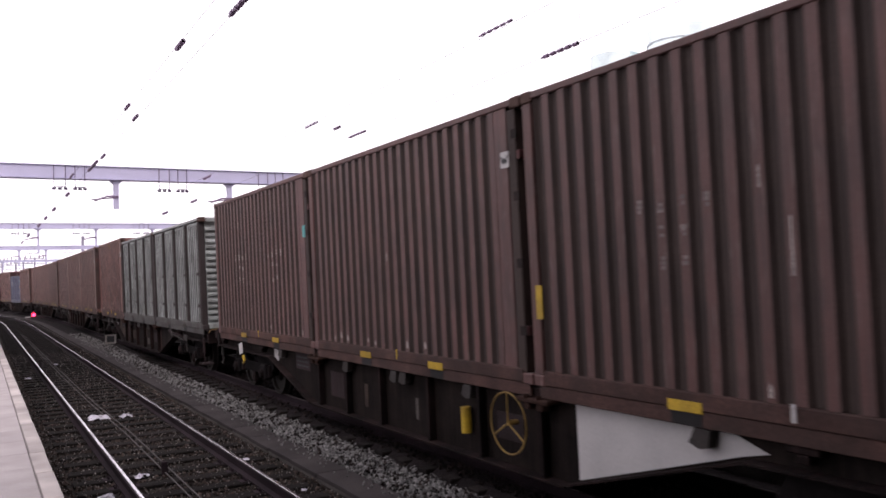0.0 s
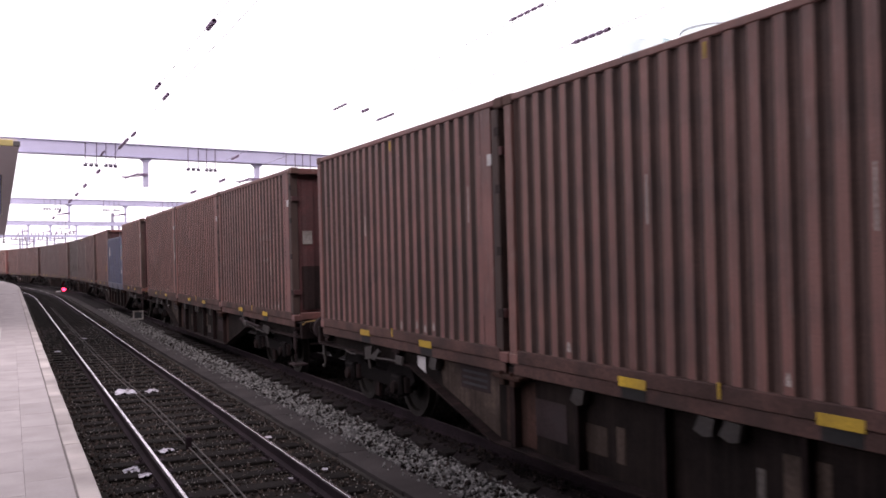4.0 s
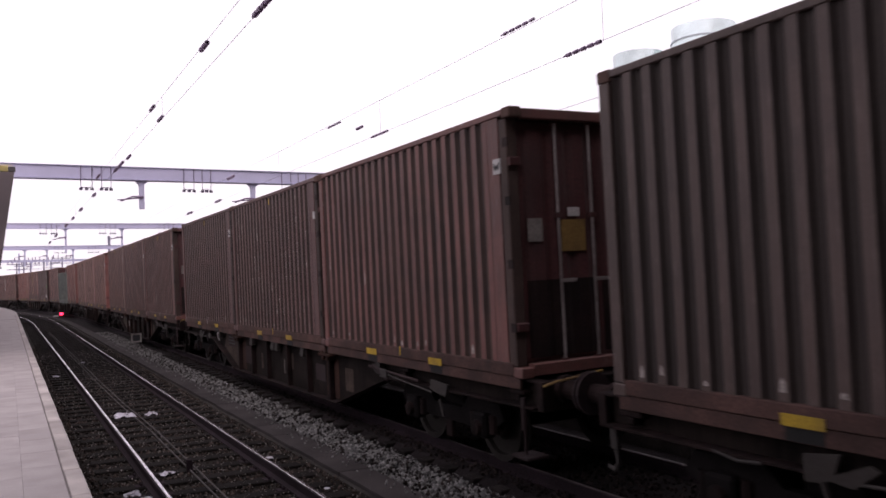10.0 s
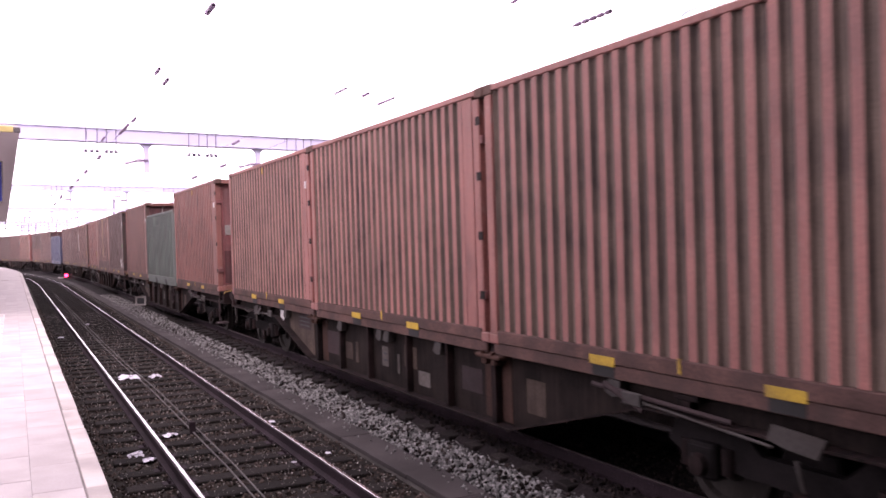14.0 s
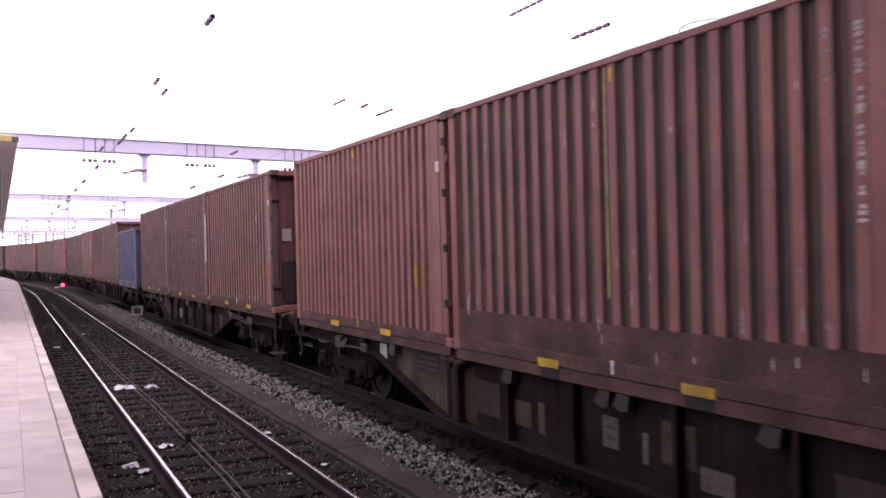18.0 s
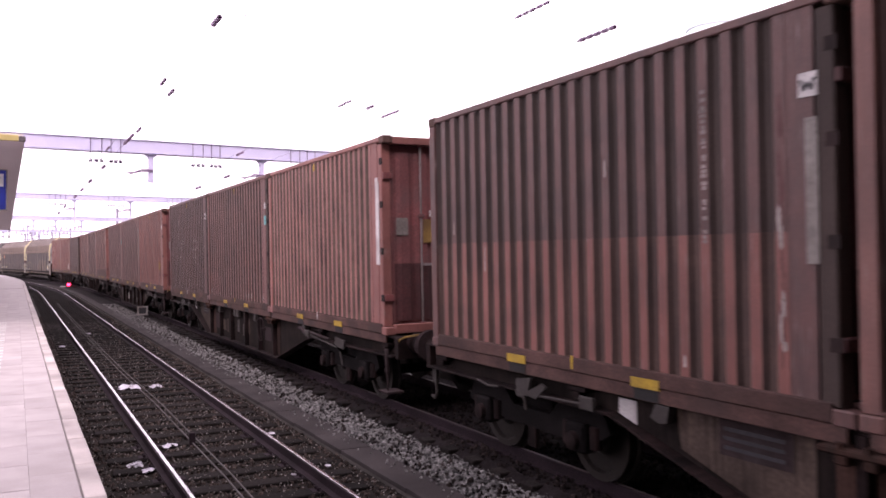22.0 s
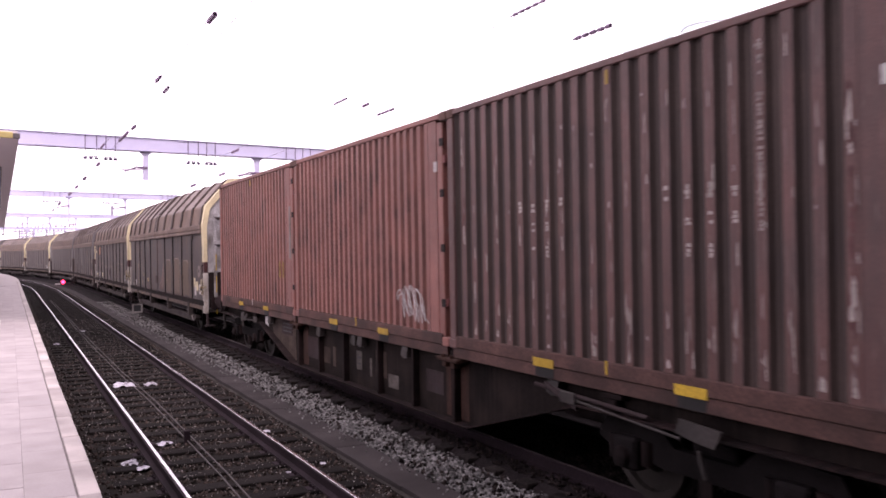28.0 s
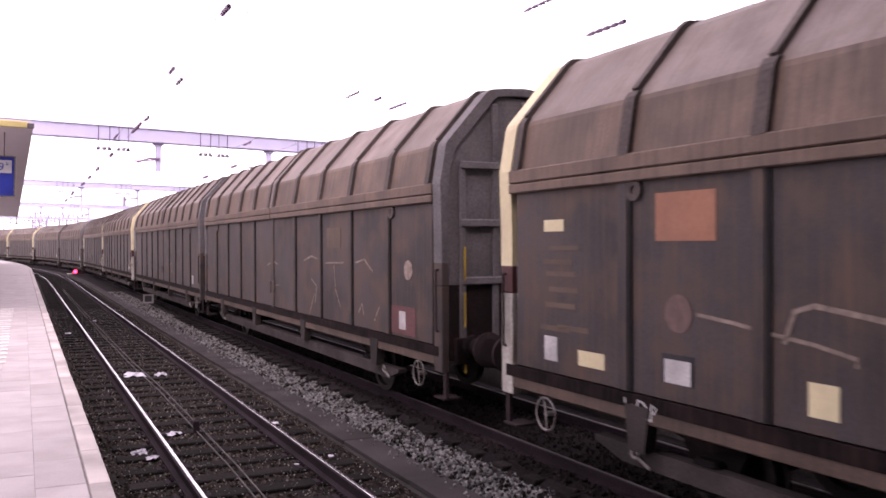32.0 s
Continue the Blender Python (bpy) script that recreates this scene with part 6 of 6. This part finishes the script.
part("paint_fill", Build().prism(flame, "x", FACE - 0.0015, FACE + 0.0015), BLOT, CW[0], "faded pink graffiti flourish")
for pts in (flame[:8], [(-0.32, 1.14), (-0.30, 1.30), (-0.42, 1.36), (-0.50, 1.26)], [(-0.55, 1.16), (-0.60, 1.40), (-0.72, 1.50)], [(-0.80, 1.22), (-0.86, 1.62), (-0.98, 1.80)],
            [(-3.89, 2.11), (-4.04, 2.07), (-4.04, 1.89), (-3.92, 1.86)], [(-3.62, 1.79), (-3.66, 1.74), (-3.60, 1.45), (-3.56, 1.16)], [(-3.80, 2.18), (-3.87, 1.56), (-3.88, 1.33)],
            [(-1.49, 1.54), (-1.66, 1.48), (-1.73, 1.38), (-1.77, 1.15)], [(-2.62, 2.10), (-2.70, 2.16), (-2.80, 2.04), (-2.78, 1.40)], [(-4.12, 2.10), (-4.16, 1.50)]):
    loop_paint(CW[0], pts, GRAFFITI, FACE - 0.004, 0.024, "faded graffiti line")
for pts in ([(6.39, 1.73), (5.85, 1.64)], [(5.01, 2.0), (4.92, 1.9), (4.83, 1.75)], [(4.35, 1.95), (4.17, 1.88)], [(3.90, 1.86), (3.80, 1.85), (3.79, 1.58)], [(3.93, 1.51), (3.60, 1.56), (3.37, 1.67)],
            [(4.95, 1.65), (4.97, 1.4), (4.96, 1.22), (4.73, 1.25)], [(4.76, 1.5), (4.55, 1.28), (4.41, 1.17)], [(4.05, 1.34), (3.95, 1.36), (4.0, 1.17)]):
    loop_paint(CW[0], pts, PALEYELLOW, FACE - 0.002, 0.02, "thin yellowed chalk stroke")
sprayed(CW[0], 2.55, 1.42, 0.3, 31, PALEYELLOW, FACE - 0.002)
for pts in ([(5.06, 1.01), (5.06, 0.82)], [(4.58, 0.98), (4.58, 0.84)], [(4.10, 1.01), (4.11, 0.83), (3.70, 0.86)], [(3.22, 0.99), (3.27, 0.82)]):
    loop_paint(CW[0], pts, PALEYELLOW, -1.274, 0.022, "yellowed chalk stroke on the sill")
drip = random.Random(8)
for i in range(9):
    y = -2.4 - 0.24 * i
    loop_paint(CW[0], [(y, 1.03), (y - 0.01, 0.93), (y, 0.84 + 0.06 * drip.random())], GRAFFITI, -1.274, 0.02 + 0.03 * drip.random(), "pale paint drip on the sill")
patch(CW[0], -6.35, 1.40, 0.50, 0.16, CREAM, "pale data plate")
patch(CW[0], -6.42, 1.53, 0.28, 0.09, CREAM, "pale data plate")
patch(CW[0], -6.12, 1.57, 0.16, 0.20, CREAM, "pale data plate")
plate_ = patch(CW[0], -6.86, 1.37, 0.22, 0.27, WHITE, "white data plate")
part("plate_mark", Build().box(FACE - 0.005, FACE - 0.003, -6.92, -6.80, 1.31, 1.43), DARKMARK, plate_, "dark square on the plate")
patch(CW[0], 5.72, 1.24, 0.2, 0.24, WHITE, "white data plate")
patch(CW[0], 6.4, 1.14, 0.34, 0.12, GREYTAPE, "grey data plate")
disc_ = part("paint_disc", Build().lathe([(0, 0.0), (0, 0.17), (0.004, 0.17), (0.004, 0.0)], (FACE - 0.003, -6.74, 1.87), "x", 20), STENCIL, CW[0], "pale painted disc")
part("disc_mark", Build().prism([(-6.80, 1.84), (-6.66, 1.84), (-6.66, 1.92), (-6.80, 1.95)], "x", FACE - 0.006, FACE - 0.0035), DARKMARK, disc_, "dark mark in the disc")
spoked_wheel(CW[0], 7.29, 1.44, 0.215, WHEELRIM, -1.35, "round brake hand wheel")
for pts in ([(-1.75, 2.08), (-2.2, 2.17), (-2.60, 2.12), (-2.65, 1.51)], [(-3.0, 2.06), (-3.9, 2.08)], [(-3.42, 2.03), (-3.50, 1.6), (-3.72, 1.33)], [(-4.44, 2.09), (-4.80, 2.15), (-5.15, 1.96)],
            [(-2.05, 1.06), (-2.38, 1.49)], [(-2.2, 1.75), (-2.5, 1.62), (-2.4, 1.30)], [(-4.55, 1.29), (-4.70, 1.44), (-4.78, 1.27)], [(-5.40, 1.44), (-5.20, 1.21)], [(0.8, 1.93), (0.4, 2.04), (0.0, 1.98)], [(0.7, 1.55), (0.3, 1.51), (-0.1, 1.55)]):
    loop_paint(CW[2], pts, GRAFFITI, FACE - 0.003, 0.028, "thin faded graffiti stroke")
part("paint_disc", Build().lathe([(0, 0.0), (0, 0.14), (0.004, 0.14), (0.004, 0.0)], (FACE - 0.003, -6.42, 2.02), "x", 20), GRAFFITI, CW[2], "round faded blot")
patch(CW[2], -6.2, 1.3, 0.9, 0.4, REDMARK2, "red primer area")
patch(CW[2], -3.4, 2.5, 0.7, 0.35, HAZE, "pale rubbed area")
for j in (3, 4, 5, 7):
    sprayed(CW[j], (j * 2.3) % 6 - 3, 1.6, 0.8, 20 + j, GRAFFITI, FACE - 0.002)

# ---- movement ----
HOLD = {3.0: -0.16, 25.0: -0.1, 28.0: -0.05, 7.0: -0.1, 18.0: 0.05, 19.0: -0.5, 20.0: -0.48, 21.0: -0.45, 30.0: -0.23, 31.0: -0.5, 32.0: -0.63, 10.0: 0.06, 11.0: 0.15, 12.0: 0.08, 9.0: 0.03}


def travelled(t):
    return 11.2028 * t + 0.000953 * (t - 16) ** 2 - 0.00000648 * (t - 16) ** 3 - HOLD.get(float(t), 0.0)


def train_pose(s, z):
    x, y, a = along(TRAIN + train_shift(s), s)
    return pose(x, y, TRAIN_Z, 0, CANT, math.degrees(a) + (0.33 if s < BEND_AT else 0.0)) @ pose(0, 0, z)


def motions():
    seconds = [float(t) for t in range(33)]
    for group, z in ((FLATS, 0.0), (COVERS, 0.0), (BOXES, 1.15)):
        for ob, place, *_ in group:
            walk(ob, [(t, train_pose(place - travelled(t), z)) for t in seconds])
    # wheels roll: one set of keys for each wheelset position, shared by the alike wagons
    steps = [i / 30.0 for i in range(961)]
    spin = {}
    for ob in scene.objects:
        if ob.name.split(".")[0] != "wheelset":
            continue
        y = round(ob.location.y, 2)
        if y not in spin:
            walk(ob, [(t, pose(0, y, 0.46, 11.2028 * t / 0.4585 * 57.29578 % 360)) for t in steps])
            spin[y] = ob
        elif ob is not spin[y]:
            ob.rotation_mode = "QUATERNION"
            keys = ob.animation_data_create()
            keys.action = spin[y].animation_data.action
            keys.action_slot = spin[y].animation_data.action_slot


motions()
